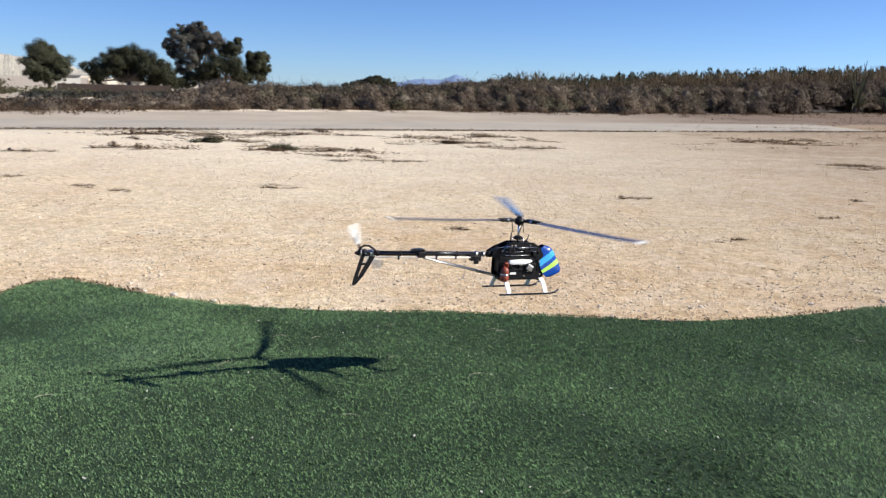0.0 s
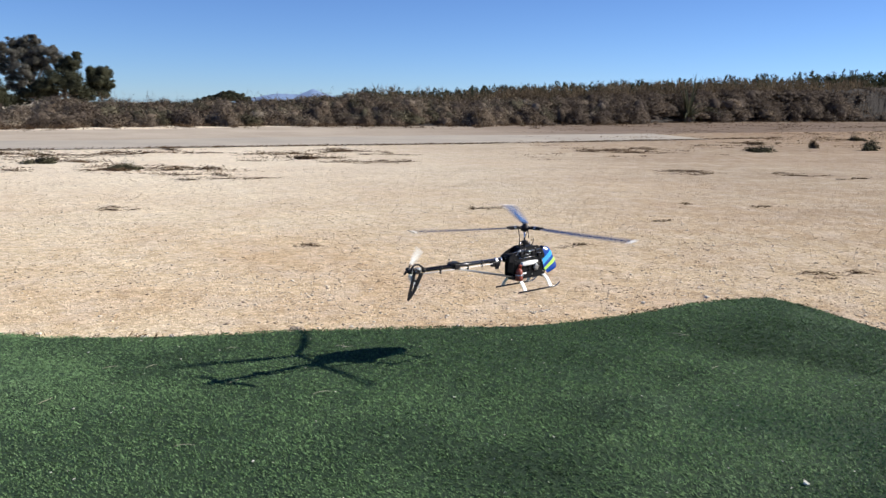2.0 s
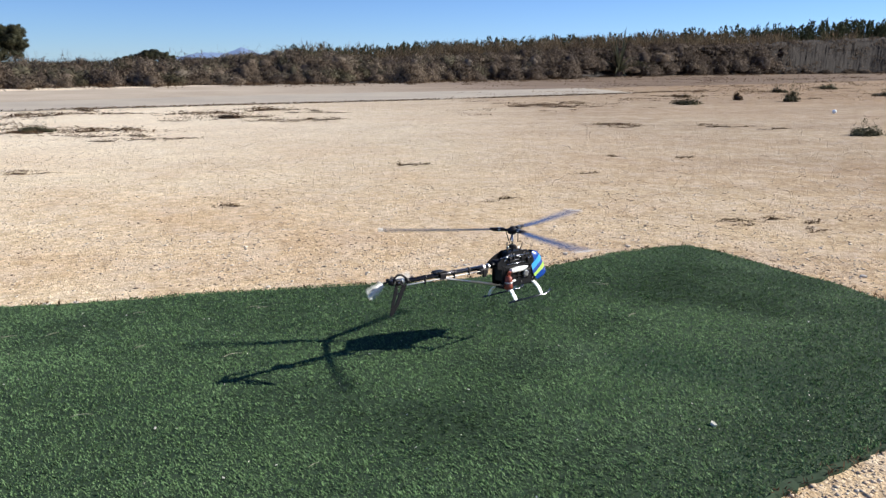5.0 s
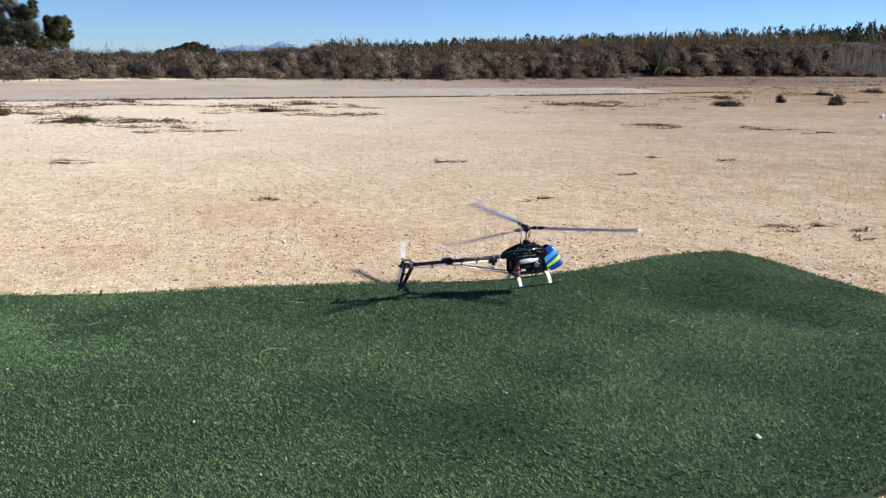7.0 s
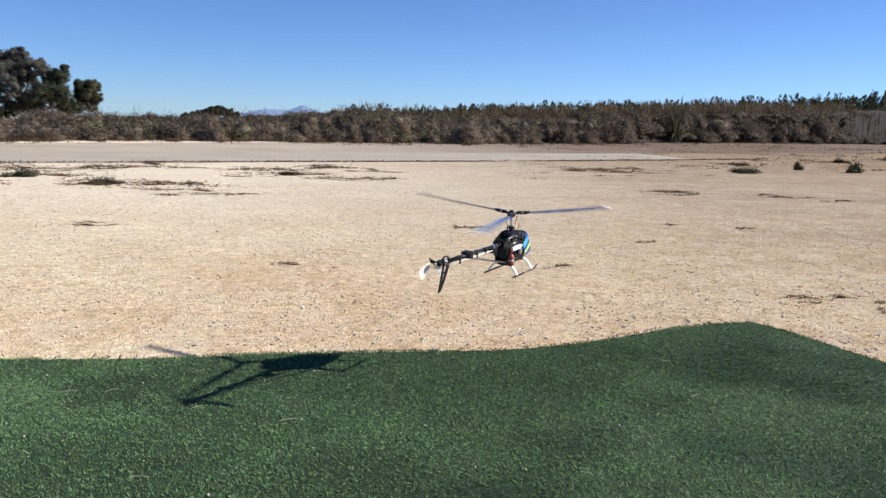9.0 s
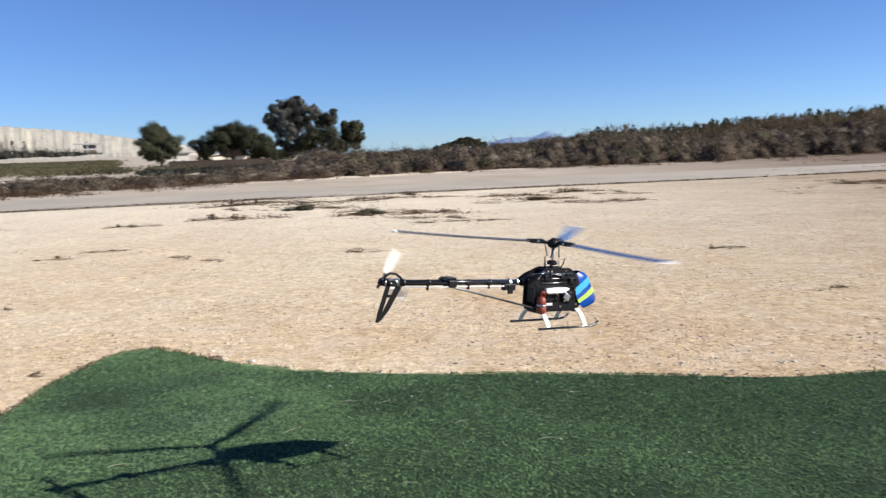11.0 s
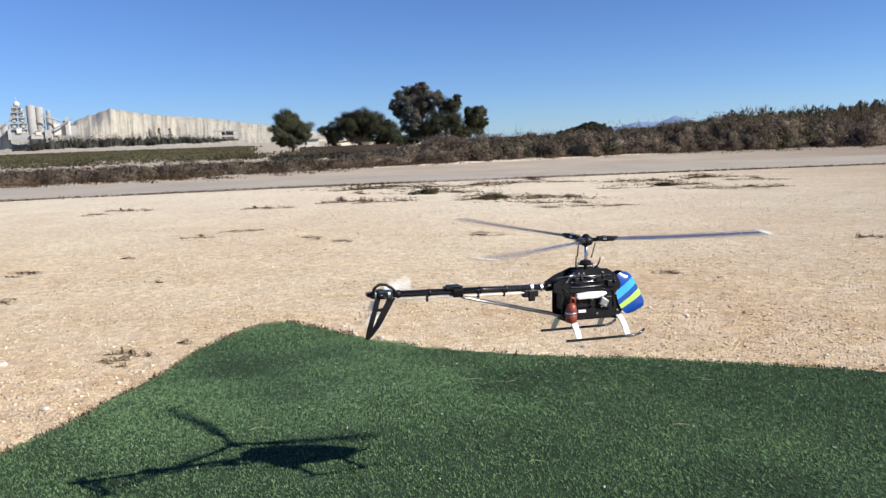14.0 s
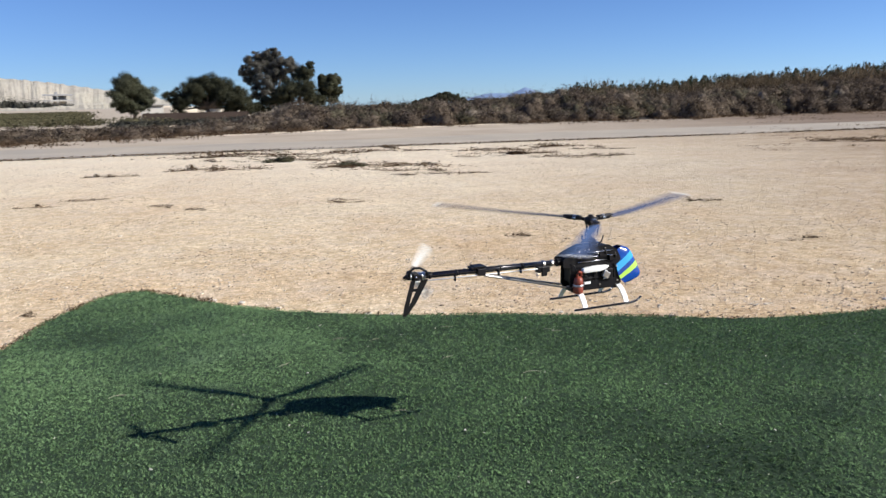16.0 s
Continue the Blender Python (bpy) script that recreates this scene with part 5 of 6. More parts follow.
    # boom, clamps, struts
    bar("tail_boom", [(-0.118, 0, BOOM_Z - 0.006), (-0.785, 0, BOOM_Z + 0.004)], 0.0115, BOOM, sides=16)
    for x, w, r, mat in ((-0.165, 0.03, 0.0165, BLACK), (-0.192, 0.010, 0.0145, ALLOY), (-0.232, 0.012, 0.0150, ALLOY), (-0.330, 0.008, 0.0135, BLACK), (-0.430, 0.007, 0.0135, BLACK), (-0.530, 0.030, 0.0150, BLACK), (-0.620, 0.007, 0.0135, BLACK), (-0.735, 0.012, 0.0140, BLACK)):
        bm = bmesh.new()
        turned(bm, [(r * 0.9, 0), (r, 0.0015), (r, w - 0.0015), (r * 0.9, w)], (x, 0, BOOM_Z - 0.006 + 0.010 * (-x - 0.118) / 0.667), "X", 14)
        part("boom_clamp", bm, mat, heli)
    block("tail_servo", -0.262, -0.205, -0.022, 0.004, -0.196, -0.170, BLACK, 0.003)
    block("servo_mount", -0.245, -0.220, -0.026, -0.018, -0.210, -0.172, BLACK, 0.002)
    bar("tail_push_rod", [(-0.250, -0.018, -0.178), (-0.770, -0.016, -0.172)], 0.0024, WHITE, "pale tail control rod", 6)
    for x in (-0.34, -0.44, -0.63):
        block("rod_guide", x - 0.003, x + 0.003, -0.022, -0.010, -0.186, -0.162, BLACK, 0.001)
    block("stabiliser_mount", -0.560, -0.500, -0.020, 0.020, -0.150, -0.142, BLACK, 0.002)
    block("stabiliser", -0.548, -0.500, -0.024, 0.024, -0.143, -0.139, CARBON, 0.001)
    block("strut_clamp", -0.535, -0.498, -0.024, 0.024, -0.178, -0.150, BLACK, 0.003)
    for y in (-1, 1):
        bar("boom_strut", [(-0.515, 0.012 * y, -0.172), (-0.500, 0.014 * y, -0.180), (-0.112, 0.036 * y, -0.272)], 0.0042, STRUT, sides=12)
    # tail gearbox, fin and guard
    block("tail_gearbox", -0.806, -0.778, -0.016, 0.022, -0.169, -0.140, BLACK, 0.005)
    bar("gearbox_sleeve", [(-0.752, 0, -0.155), (-0.781, 0, -0.155)], 0.0155, ALLOY, "silver alloy sleeve", 14)
    bar("tail_cap", [(-0.803, 0, -0.155), (-0.822, 0, -0.155), (-0.838, 0, -0.155)], 0.012, BLACK, "", 12, [0.014, 0.012, 0.003])
    bar("cap_ring", [(-0.808, 0, -0.155), (-0.813, 0, -0.155)], 0.0148, ALLOY, "silver ring", 12)
    bar("tail_shaft", [(-0.793, -0.024, -0.155), (-0.793, 0.066, -0.155)], 0.0042, STEEL)
    bm = bmesh.new()
    plate(bm, [(-0.744, -0.166), (-0.772, -0.166), (-0.822, -0.262), (-0.800, -0.262)], -0.0215, -0.0180)
    plate(bm, [(-0.796, -0.166), (-0.814, -0.166), (-0.842, -0.262), (-0.824, -0.262)], -0.0214, -0.0179)
    plate(bm, [(-0.842, -0.260), (-0.800, -0.260), (-0.824, -0.290), (-0.840, -0.302), (-0.850, -0.300)], -0.0213, -0.0178)
    plate(bm, [(-0.776, -0.198), (-0.812, -0.198), (-0.815, -0.209), (-0.782, -0.209)], -0.0212, -0.0177)
    plate(bm, [(-0.770, -0.146), (-0.800, -0.146), (-0.803, -0.168), (-0.768, -0.168)], -0.0211, -0.0176)
    part("tail_fin", bm, CARBON, heli)
    bar("tail_guard", [(-0.822, -0.019, -0.150), (-0.818, -0.019, -0.130), (-0.800, -0.019, -0.118), (-0.775, -0.019, -0.120), (-0.752, -0.019, -0.135), (-0.742, -0.019, -0.150)], 0.0050, CARBON, sides=8)
    bar("pitch_lever", [(-0.760, -0.020, -0.172), (-0.795, -0.030, -0.158), (-0.800, 0.035, -0.150)], 0.003, BLACK, sides=6)
    # skids
    for x in (-0.078, 0.126):
        for y in (-1, 1):
            bm = bmesh.new()
            pts = [(0.022, -0.283), (0.040, -0.289), (0.062, -0.304), (0.080, -0.325), (0.094, -0.348)]
            rows = []
            for k, (yy, z) in enumerate(pts):
                w = 0.013 - 0.0008 * k
                rows.append([bm.verts.new((x + dx, y * (yy + o), z + o2)) for dx, o, o2 in ((-w, 0, 0), (w, 0, 0), (w, 0.003, 0.005), (-w, 0.003, 0.005))])
            for a, b in zip(rows, rows[1:]):
                for k in range(4):
                    bm.faces.new((a[k], a[(k + 1) % 4], b[(k + 1) % 4], b[k]))
            bm.faces.new(rows[0])
            bm.faces.new(rows[-1])
            part("skid_strut", bm, WHITE, heli, "white plastic strut")
    for y in (-1, 1):
        bar("skid_tube", [(-0.130, 0.095 * y, -0.350), (0.150, 0.095 * y, -0.350), (0.178, 0.095 * y, -0.345), (0.200, 0.095 * y, -0.330)], 0.0048, SKID, sides=12)
    # mast, swashplate, links
    bar("mast", [(0, 0, -0.125), (0, 0, 0.008)], 0.0058, STEEL, "bright steel mast", 12)
    bm = bmesh.new()
    turned(bm, [(0.010, -0.094), (0.024, -0.092), (0.026, -0.087), (0.021, -0.083), (0.021, -0.079), (0.012, -0.074)], (0, 0, 0), "Z", 20)
    part("swashplate", bm, BLACK, heli)
    for k in range(3):
        a = radians(60 + 120 * k)
        c, s = math.cos(a), math.sin(a)
        bar("swash_link", [(0.034 * c, 0.034 * s, -0.116), (0.031 * c, 0.031 * s, -0.080)], 0.0022, STEEL, "steel link", 6)
    bar("anti_rotation_guide", [(-0.040, 0, -0.112), (-0.040, 0, -0.058)], 0.003, BLACK, sides=6)
    bar("cable", [(0.020, -0.030, -0.106), (0.034, -0.034, -0.086), (0.042, -0.034, -0.062)], 0.0025, BLACK, sides=6)

    # rotor head with its three blades
    bm = bmesh.new()
    turned(bm, [(0.010, -0.022), (0.022, -0.016), (0.026, -0.006), (0.026, 0.008), (0.014, 0.014), (0.008, 0.022)], (0, 0, 0), "Z", 18)
    for k in range(3):
        a = radians(120 * k)
        tube(bm, [(0.015 * math.cos(a), 0.015 * math.sin(a), 0.0), (0.052 * math.cos(a), 0.052 * math.sin(a), 0.003)], 0.0075, 8)
    for k in range(3):
        a = radians(60 + 120 * k)
        tube(bm, [(0.030 * math.cos(a), 0.030 * math.sin(a), -0.062), (0.036 * math.cos(a + .5), 0.036 * math.sin(a + .5), -0.008)], 0.0024, 6)
    head = part("rotor_head", bm, BLACK, heli, smooth=True)
    cone = math.tan(radians(1.0))
    blades = []

    def blade_shape(r0, r1, chord, thick, tip_round, twist=0.0, segs=24):
        bm = bmesh.new()
        rows = []
        for k in range(segs + 1):
            t = k / segs
            r = r0 + (r1 - r0) * t
            c = chord * (0.62 + 0.38 * min(1, t * 6)) * (1 - tip_round * max(0, (t - 0.93) / 0.07) ** 2)
            z = r * cone + 0.02 * max(0, t - 0.3) ** 2 * (r1 - r0)
            lead, trail = 0.35 * c, -0.65 * c
            rows.append([bm.verts.new((r, y, z + dz)) for y, dz in ((lead, 0.004), (lead * 0.3, 0.0045 + thick), (trail, 0), (lead * 0.3, -thick * 0.4))])
        for a, b in zip(rows, rows[1:]):
            for k in range(4):
                bm.faces.new((a[k], a[(k + 1) % 4], b[(k + 1) % 4], b[k]))
        bm.faces.new(rows[0])
        bm.faces.new(rows[-1])
        return bm

    for k in range(3):
        turn = pose(0, 0, 0, 0, 0, 120 * k)
        bm = bmesh.new()
        box(bm, 0.040, 0.104, -0.0115, 0.0115, -0.004, 0.014, 0.004)
        box(bm, 0.096, 0.118, -0.009, 0.009, 0.000, 0.014, 0.002)
        grip = part("blade_grip", bm, BLACK, head)
        grip.matrix_basis = turn
        bm = bmesh.new()
        turned(bm, [(0.0125, 0), (0.0125, 0.012)], (0.062, 0, 0.005), "X", 12)
        ring = part("bearing_collar", bm, ALLOY, head, "silver collar")
        ring.matrix_basis = turn
        bm = blade_shape(0.106, 0.700, 0.054, 0.004, 0.25)
        bmesh.ops.transform(bm, matrix=Matrix.Translation((-HINGE, 0, 0)), verts=bm.verts)
        # outermost faces are coloured white to stand for a glint on the tip
        for face in bm.faces:
            face.material_index = 1 if face.calc_center_median().x > 0.686 - HINGE else 0
        b = part("blade", bm, BLADE, head, "dark glossy rotor blade, a glint painted white on its tip")
        b.data.materials.append(WHITE)
        b.matrix_basis = turn @ pose(HINGE, 0, 0)
        blades.append(b)

    # tail rotor
    bm = bmesh.new()
    turned(bm, [(0.004, -0.008), (0.010, -0.006), (0.010, 0.007), (0.005, 0.012)], (0, 0, 0), "Y", 12)
    tube(bm, [(-0.034, 0, 0), (0.034, 0, 0)], 0.0055, 8)
    tail = part("tail_rotor", bm, BLACK, heli, smooth=True)
    tail.location = TAIL
    for k in range(2):
        bm = bmesh.new()
        rows = []
        for r, c in ((0.030, 0.016), (0.042, 0.026), (0.060, 0.030), (0.110, 0.030), (0.126, 0.026), (0.132, 0.016)):
            rows.append([bm.verts.new((r, y, z)) for y, z in ((0.004, -0.5 * c), (0.006, 0), (-0.002, 0.5 * c), (-0.001, 0))])
        for a, b in zip(rows, rows[1:]):
            for j in range(4):
                bm.faces.new((a[j], a[(j + 1) % 4], b[(j + 1) % 4], b[j]))
        bm.faces.new(rows[0])
        bm.faces.new(rows[-1])
        blade = part("tail_blade", bm, TAIL_BLADE, tail, "white plastic tail blade")
        blade.matrix_basis = pose(0, 0, 0, 0, 180 * k, 0)
    return heli, head, tail, blades, blade


helicopter, rotor_head, tail_rotor, blades, tail_blade = build_helicopter()

# ---- small things on the ground ----
# dead weeds and twigs on the gravel: place and breadth
WEEDS = ((-3.71, 17.18, 1.4), (-5.78, 18.96, 1.3), (-2.25, 16.93, 1.4), (-7.19, 21.16, 2.6), (-5.52, 21.18, 1.8), (-3.74, 22.44, 1.5), (-6.55, 16.66, 1.4),
         (-5.12, 10.62, 0.35), (-2.52, 11.05, 0.55), (0.11, 20.23, 1.1), (-0.34, 21.72, 1.5), (1.49, 23.41, 1.5), (1.58, 19.47, 1.2))
WEEDS_EAST = ((2.36, 22.11, 0.8), (2.57, 10.90, 0.5), (9.98, 24.57, 1.2), (10.66, 23.89, 1.2), (2.91, 7.91, 0.24), (8.80, 16.71, 0.8), (5.96, 11.26, 0.25),
              (4.70, 9.59, 0.25), (-1.49, 15.26, 0.9), (-8.27, 15.25, 0.7), (18.44, 30.30, 1.2), (11.17, 16.16, 0.8), (11.98, 15.24, 0.55))
WEEDS_NEAR = ((4.73, 6.30, 0.34), (5.16, 6.33, 0.22), (5.40, 6.13, 0.22), (5.16, 5.78, 0.18), (6.96, 10.89, 0.35), (0.02, 8.17, 0.16), (9.32, 24.18, 1.0), (11.28, 25.42, 1.0),
              (9.05, 16.93, 0.7), (22.64, 34.83, 1.2), (26.04, 35.11, 1.2), (34.05, 39.35, 1.3), (-3.66, 4.60, 0.36), (-3.68, 4.38, 0.24), (-3.45, 4.93, 0.12))
WEEDS_WEST = ((-5.25, 7.09, 0.12), (-7.25, 7.42, 0.40), (-6.16, 5.98, 0.35), (-6.67, 11.41, 0.5), (-6.99, 10.59, 0.4), (-11.52, 14.92, 0.7), (-4.46, 10.25, 0.25),
              (-6.75, 8.59, 0.2), (0.05, 8.10, 0.16), (-11.70, 14.03, 0.5))
BUSHES = ((15.66, 24.78, 1.2, 0.34), (20.9, 26.0, 0.8, 0.75), (19.4, 27.2, 0.4, 0.6), (12.9, 13.6, 0.7, 0.36), (-5.7, 18.6, 0.75, 0.30), (0.1, 20.3, 0.55, 0.18),
          (-3.6, 17.3, 0.7, 0.20), (26.5, 34.0, 0.8, 0.42), (18.6, 29.8, 1.0, 0.20), (33.0, 38.0, 1.0, 0.5), (29.0, 30.0, 0.9, 0.35))
LEAVES = ((-0.06, 4.45), (-0.92, 3.01), (-0.52, 4.60), (0.22, 4.57), (-1.46, 2.64), (-1.03, 3.09), (-0.24, 3.10), (-1.02, 4.88), (1.02, 4.87), (-2.23, 5.28),
          (1.71, 3.56), (1.98, 2.58), (0.74, 3.71), (-0.09, 4.45), (-0.72, 4.45), (3.29, 3.61), (1.10, 3.16), (0.03, 2.63), (2.00, 2.77), (-1.28, 4.68), (-1.12, 3.76), (-1.98, 2.36), (-2.54, 4.68), (-2.40, 2.98))
STALKS = ((2.32, 3.91, 0.12), (2.42, 4.60, 0.15), (0.19, 4.59, 0.10), (0.07, 3.83, 0.14), (0.35, 2.64, 0.07), (-0.39, 4.04, 0.10), (-1.08, 4.36, 0.12), (-0.86, 4.34, 0.10), (2.46, 4.57, 0.12), (-0.54, 3.28, 0.12), (-0.45, 4.63, 0.10), (-1.28, 3.88, 0.12), (-1.99, 3.40, 0.12), (0.24, 4.56, 0.10))


def weed_mat(rng, n, size):
    """Broken lines and crumbs of dead stems, drawn out along the ground, about one metre broad."""
    m = 13
    mid = np.stack([rng.normal(0, 0.34, m), rng.normal(0, 0.22, m)], 1)
    w = rng.random(m) ** 3 + 0.03
    pick = rng.choice(m, n, p=w / w.sum())
    spread = rng.uniform(0.02, 0.13, m)[pick]
    along = rng.normal(0, 1.9, n) * spread
    c = np.stack([mid[pick, 0] + along, mid[pick, 1] + 0.10 * np.sin(along * 9 + pick) + rng.normal(0, 0.30, n) * spread, 0.006 + 0.05 * rng.random(n) ** 3 * w[pick] * 2], 1)
    v, f = cards(rng, c, size, size * 0.18, up=0.0)
    v[:, 2] = np.maximum(v[:, 2] * 0.6, 0.002)
    return v, f


def build_weeds():
    rng = np.random.default_rng(51)
    kinds = []
    for k in range(8):
        v, f = weed_mat(rng, 900, 0.055)
        kinds.append(tagged(from_arrays("dead_weed_tuft", v, f, DEAD), "flat broken tangle of dead brown weeds on the gravel", "weed tuft", "dead weeds on the gravel", "stuff"))
    for i, (x, y, s) in enumerate(WEEDS + WEEDS_EAST + WEEDS_NEAR + WEEDS_WEST):
        m = pose(x, y, 0.003 if y < road_near(x) else 0.016, 0, 0, rng.uniform(-18, 18))
        ob = kinds[i] if i < 8 else copy_thing(kinds[i % 8], m)
        ob.matrix_basis = m
        broad = s * (1.25 if s >= 0.7 else 0.85)
        ob.scale = (broad, broad, max(0.6, min(s * 1.3, 2.0)))
    # dry weeds strewn over the dirt to the east, too many to count
    pieces = []
    for k in range(330):
        az, d = rng.uniform(17, 47), 20 + 75 * rng.random() ** 1.3
        x, y = polar(az, d)
        if y < road_near(x) * 0.72 or d > bank_foot(az) - 1:
            continue
        g = d / 40
        n = int(rng.integers(8, 46))
        long = rng.uniform(0.15, 0.9) * g
        c = np.stack([x + rng.normal(0, long, n), y + rng.normal(0, 0.10 * g, n), 0.01 + np.abs(rng.normal(0, 0.02, n)) * g], 1)
        pieces.append(spikes(rng, c, 0.12 * g, 0.022 * g, up=0.1))
    v, f = joined(pieces)
    v[:, 2] = np.maximum(v[:, 2], 0.004)
    tagged(from_arrays("field_weeds", v, f, DEAD), "dry brown weeds strewn over the dirt field", "weeds", kind="stuff")
    kinds = []
    for k in range(3):
        v, f, nn = shrub_arrays(rng, 0.42, 0.62, 700, 0.11, 0.6)
        top = rng.normal(0, 0.16, (40, 3)) * np.array([1, 1, 0]) + np.array([0, 0, 0.75]) + rng.normal(0, 0.16, (40, 3)) * np.array([0, 0, 1])
        tv, tf = spikes(rng, top, 0.30, 0.014, up=1.6)
        v, f, nn = joined([(v, f, nn), (tv, tf, np.tile((0.0, 0.0, 1.0), (len(tv), 1)))])
        kinds.append(tagged(from_arrays("low_bush", v, f, GREENWEED if k != 2 else DEAD, normals=nn), "low olive-brown bush growing out of the gravel", "bush", "low bushes on the gravel"))
    for i, (x, y, w, h) in enumerate(BUSHES):
        m = pose(x, y, 0.0, 0, 0, rng.uniform(0, 360))
        ob = kinds[i] if i < 3 else copy_thing(kinds[i % 3], m)
        ob.matrix_basis = m
        ob.scale = (w, w, h)


def build_litter():
    rng = random.Random(61)
    kinds = []
    for k in range(3):
        bm = bmesh.new()
        top = [bm.verts.new((0.010 * math.cos(a) * rng.uniform(0.7, 1.3), 0.006 * math.sin(a) * rng.uniform(0.7, 1.3), 0.004 + 0.003 * math.cos(2 * a))) for a in [j * math.tau / 8 for j in range(8)]]
        low = [bm.verts.new((v.co.x * 0.9, v.co.y * 0.9, 0.0)) for v in top]
        bm.faces.new(top)
        bm.faces.new(low[::-1])
        for j in range(8):
            bm.faces.new((low[j], low[(j + 1) % 8], top[(j + 1) % 8], top[j]))
        kinds.append(tagged(part("pale_chip", bm, LITTER), "small pale stone chip lying on the turf", "stone chip", "stone chips on the turf"))
    for i, (x, y) in enumerate(LEAVES):
        m = pose(x, y, float(turf_z(x, y)) - 0.008, rng.uniform(-15, 15), rng.uniform(-15, 15), rng.uniform(0, 360))
        ob = kinds[i] if i < 3 else copy_thing(kinds[i % 3], m)
        ob.matrix_basis = m
        s = rng.uniform(0.45, 0.9) if (x, y) != (1.98, 2.58) else 1.9
        ob.scale = (s, s, s)
    kinds = []
    for k in range(3):
        bm = bmesh.new()
        b = rng.uniform(-0.25, 0.25)
        tube(bm, [(-0.5, 0, 0), (-0.2, b * 0.6, 0.06), (0.15, b * 0.7, 0.05), (0.5, -b * 0.3, 0.0)], 0.010, 5, [0.009, 0.014, 0.013, 0.006])
        kinds.append(tagged(part("dry_stalk", bm, STRAW), "pale curved dry grass stalk on the turf", "grass stalk", "dry stalks on the turf"))
    for i, (x, y, s) in enumerate(STALKS):
        m = pose(x, y, float(turf_z(x, y)) - 0.006, 0, 0, rng.choice((20, 35, 10, -15, 50, 160)) + rng.uniform(-10, 10))
        ob = kinds[i] if i < 3 else copy_thing(kinds[i % 3], m)
        ob.matrix_basis = m
        ob.scale = (s * 0.75, s * 0.75, s * 0.75)
    # a small white ball far out on the field
    bm = bmesh.new()
    turned(bm, [(0.02, 0.0), (0.055, 0.02), (0.065, 0.055), (0.05, 0.095), (0.015, 0.115)], (17.5, 19.8, 0), "Z", 12)
    tagged(part("white_bucket", bm, WHITE, smooth=True), "small white ball lying on the gravel", "tub")
    # fine bits scattered over the turf
    r = np.random.default_rng(62)
    c = np.stack([r.uniform(-3.0, 3.9, 300), r.uniform(2.2, 5.1, 300), np.zeros(300)], 1)
    c[:, 2] = turf_z(c[:, 0], c[:, 1]) + r.uniform(-0.010, -0.002, 300)
    v, f = cards(r, c, 0.011, 0.004)
    tagged(from_arrays("turf_specks", v, f, LITTER), "fine pale specks of stone and straw on the turf", "specks", kind="stuff")


def build_edge_weeds():
    """Small brown weeds and crumbs of earth caught along the cut edge of the turf."""
    r = np.random.default_rng(66)
    line = [p for p in edge_line(0.03, 0.0, 5) if p[1] > 1.9]
    pieces = []
    for x, y in line:
        west = x < -2.2
        if r.random() > (0.85 if west else 0.30):
            continue
        n = int(r.integers(9, 24)) if west else int(r.integers(5, 13))
        c = np.stack([x + r.normal(0, 0.018, n), y + r.normal(0, 0.018, n), r.uniform(0.012, 0.034, n)], 1)
        pieces.append(cards(r, c, 0.032, 0.006, up=0.4))
    v, f = joined(pieces)
    v[:, 2] = np.clip(v[:, 2], 0.004, None)
    tagged(from_arrays("edge_weeds", v, f, DEAD), "small dry brown weeds along the turf's cut edge", "weeds", kind="stuff")


def noise_patch(x, y):
    return np.sin(x * 1.9 + np.sin(y * 1.3)) + np.sin(y * 2.3 + 1.7 * np.sin(x * 0.8)) + 0.6


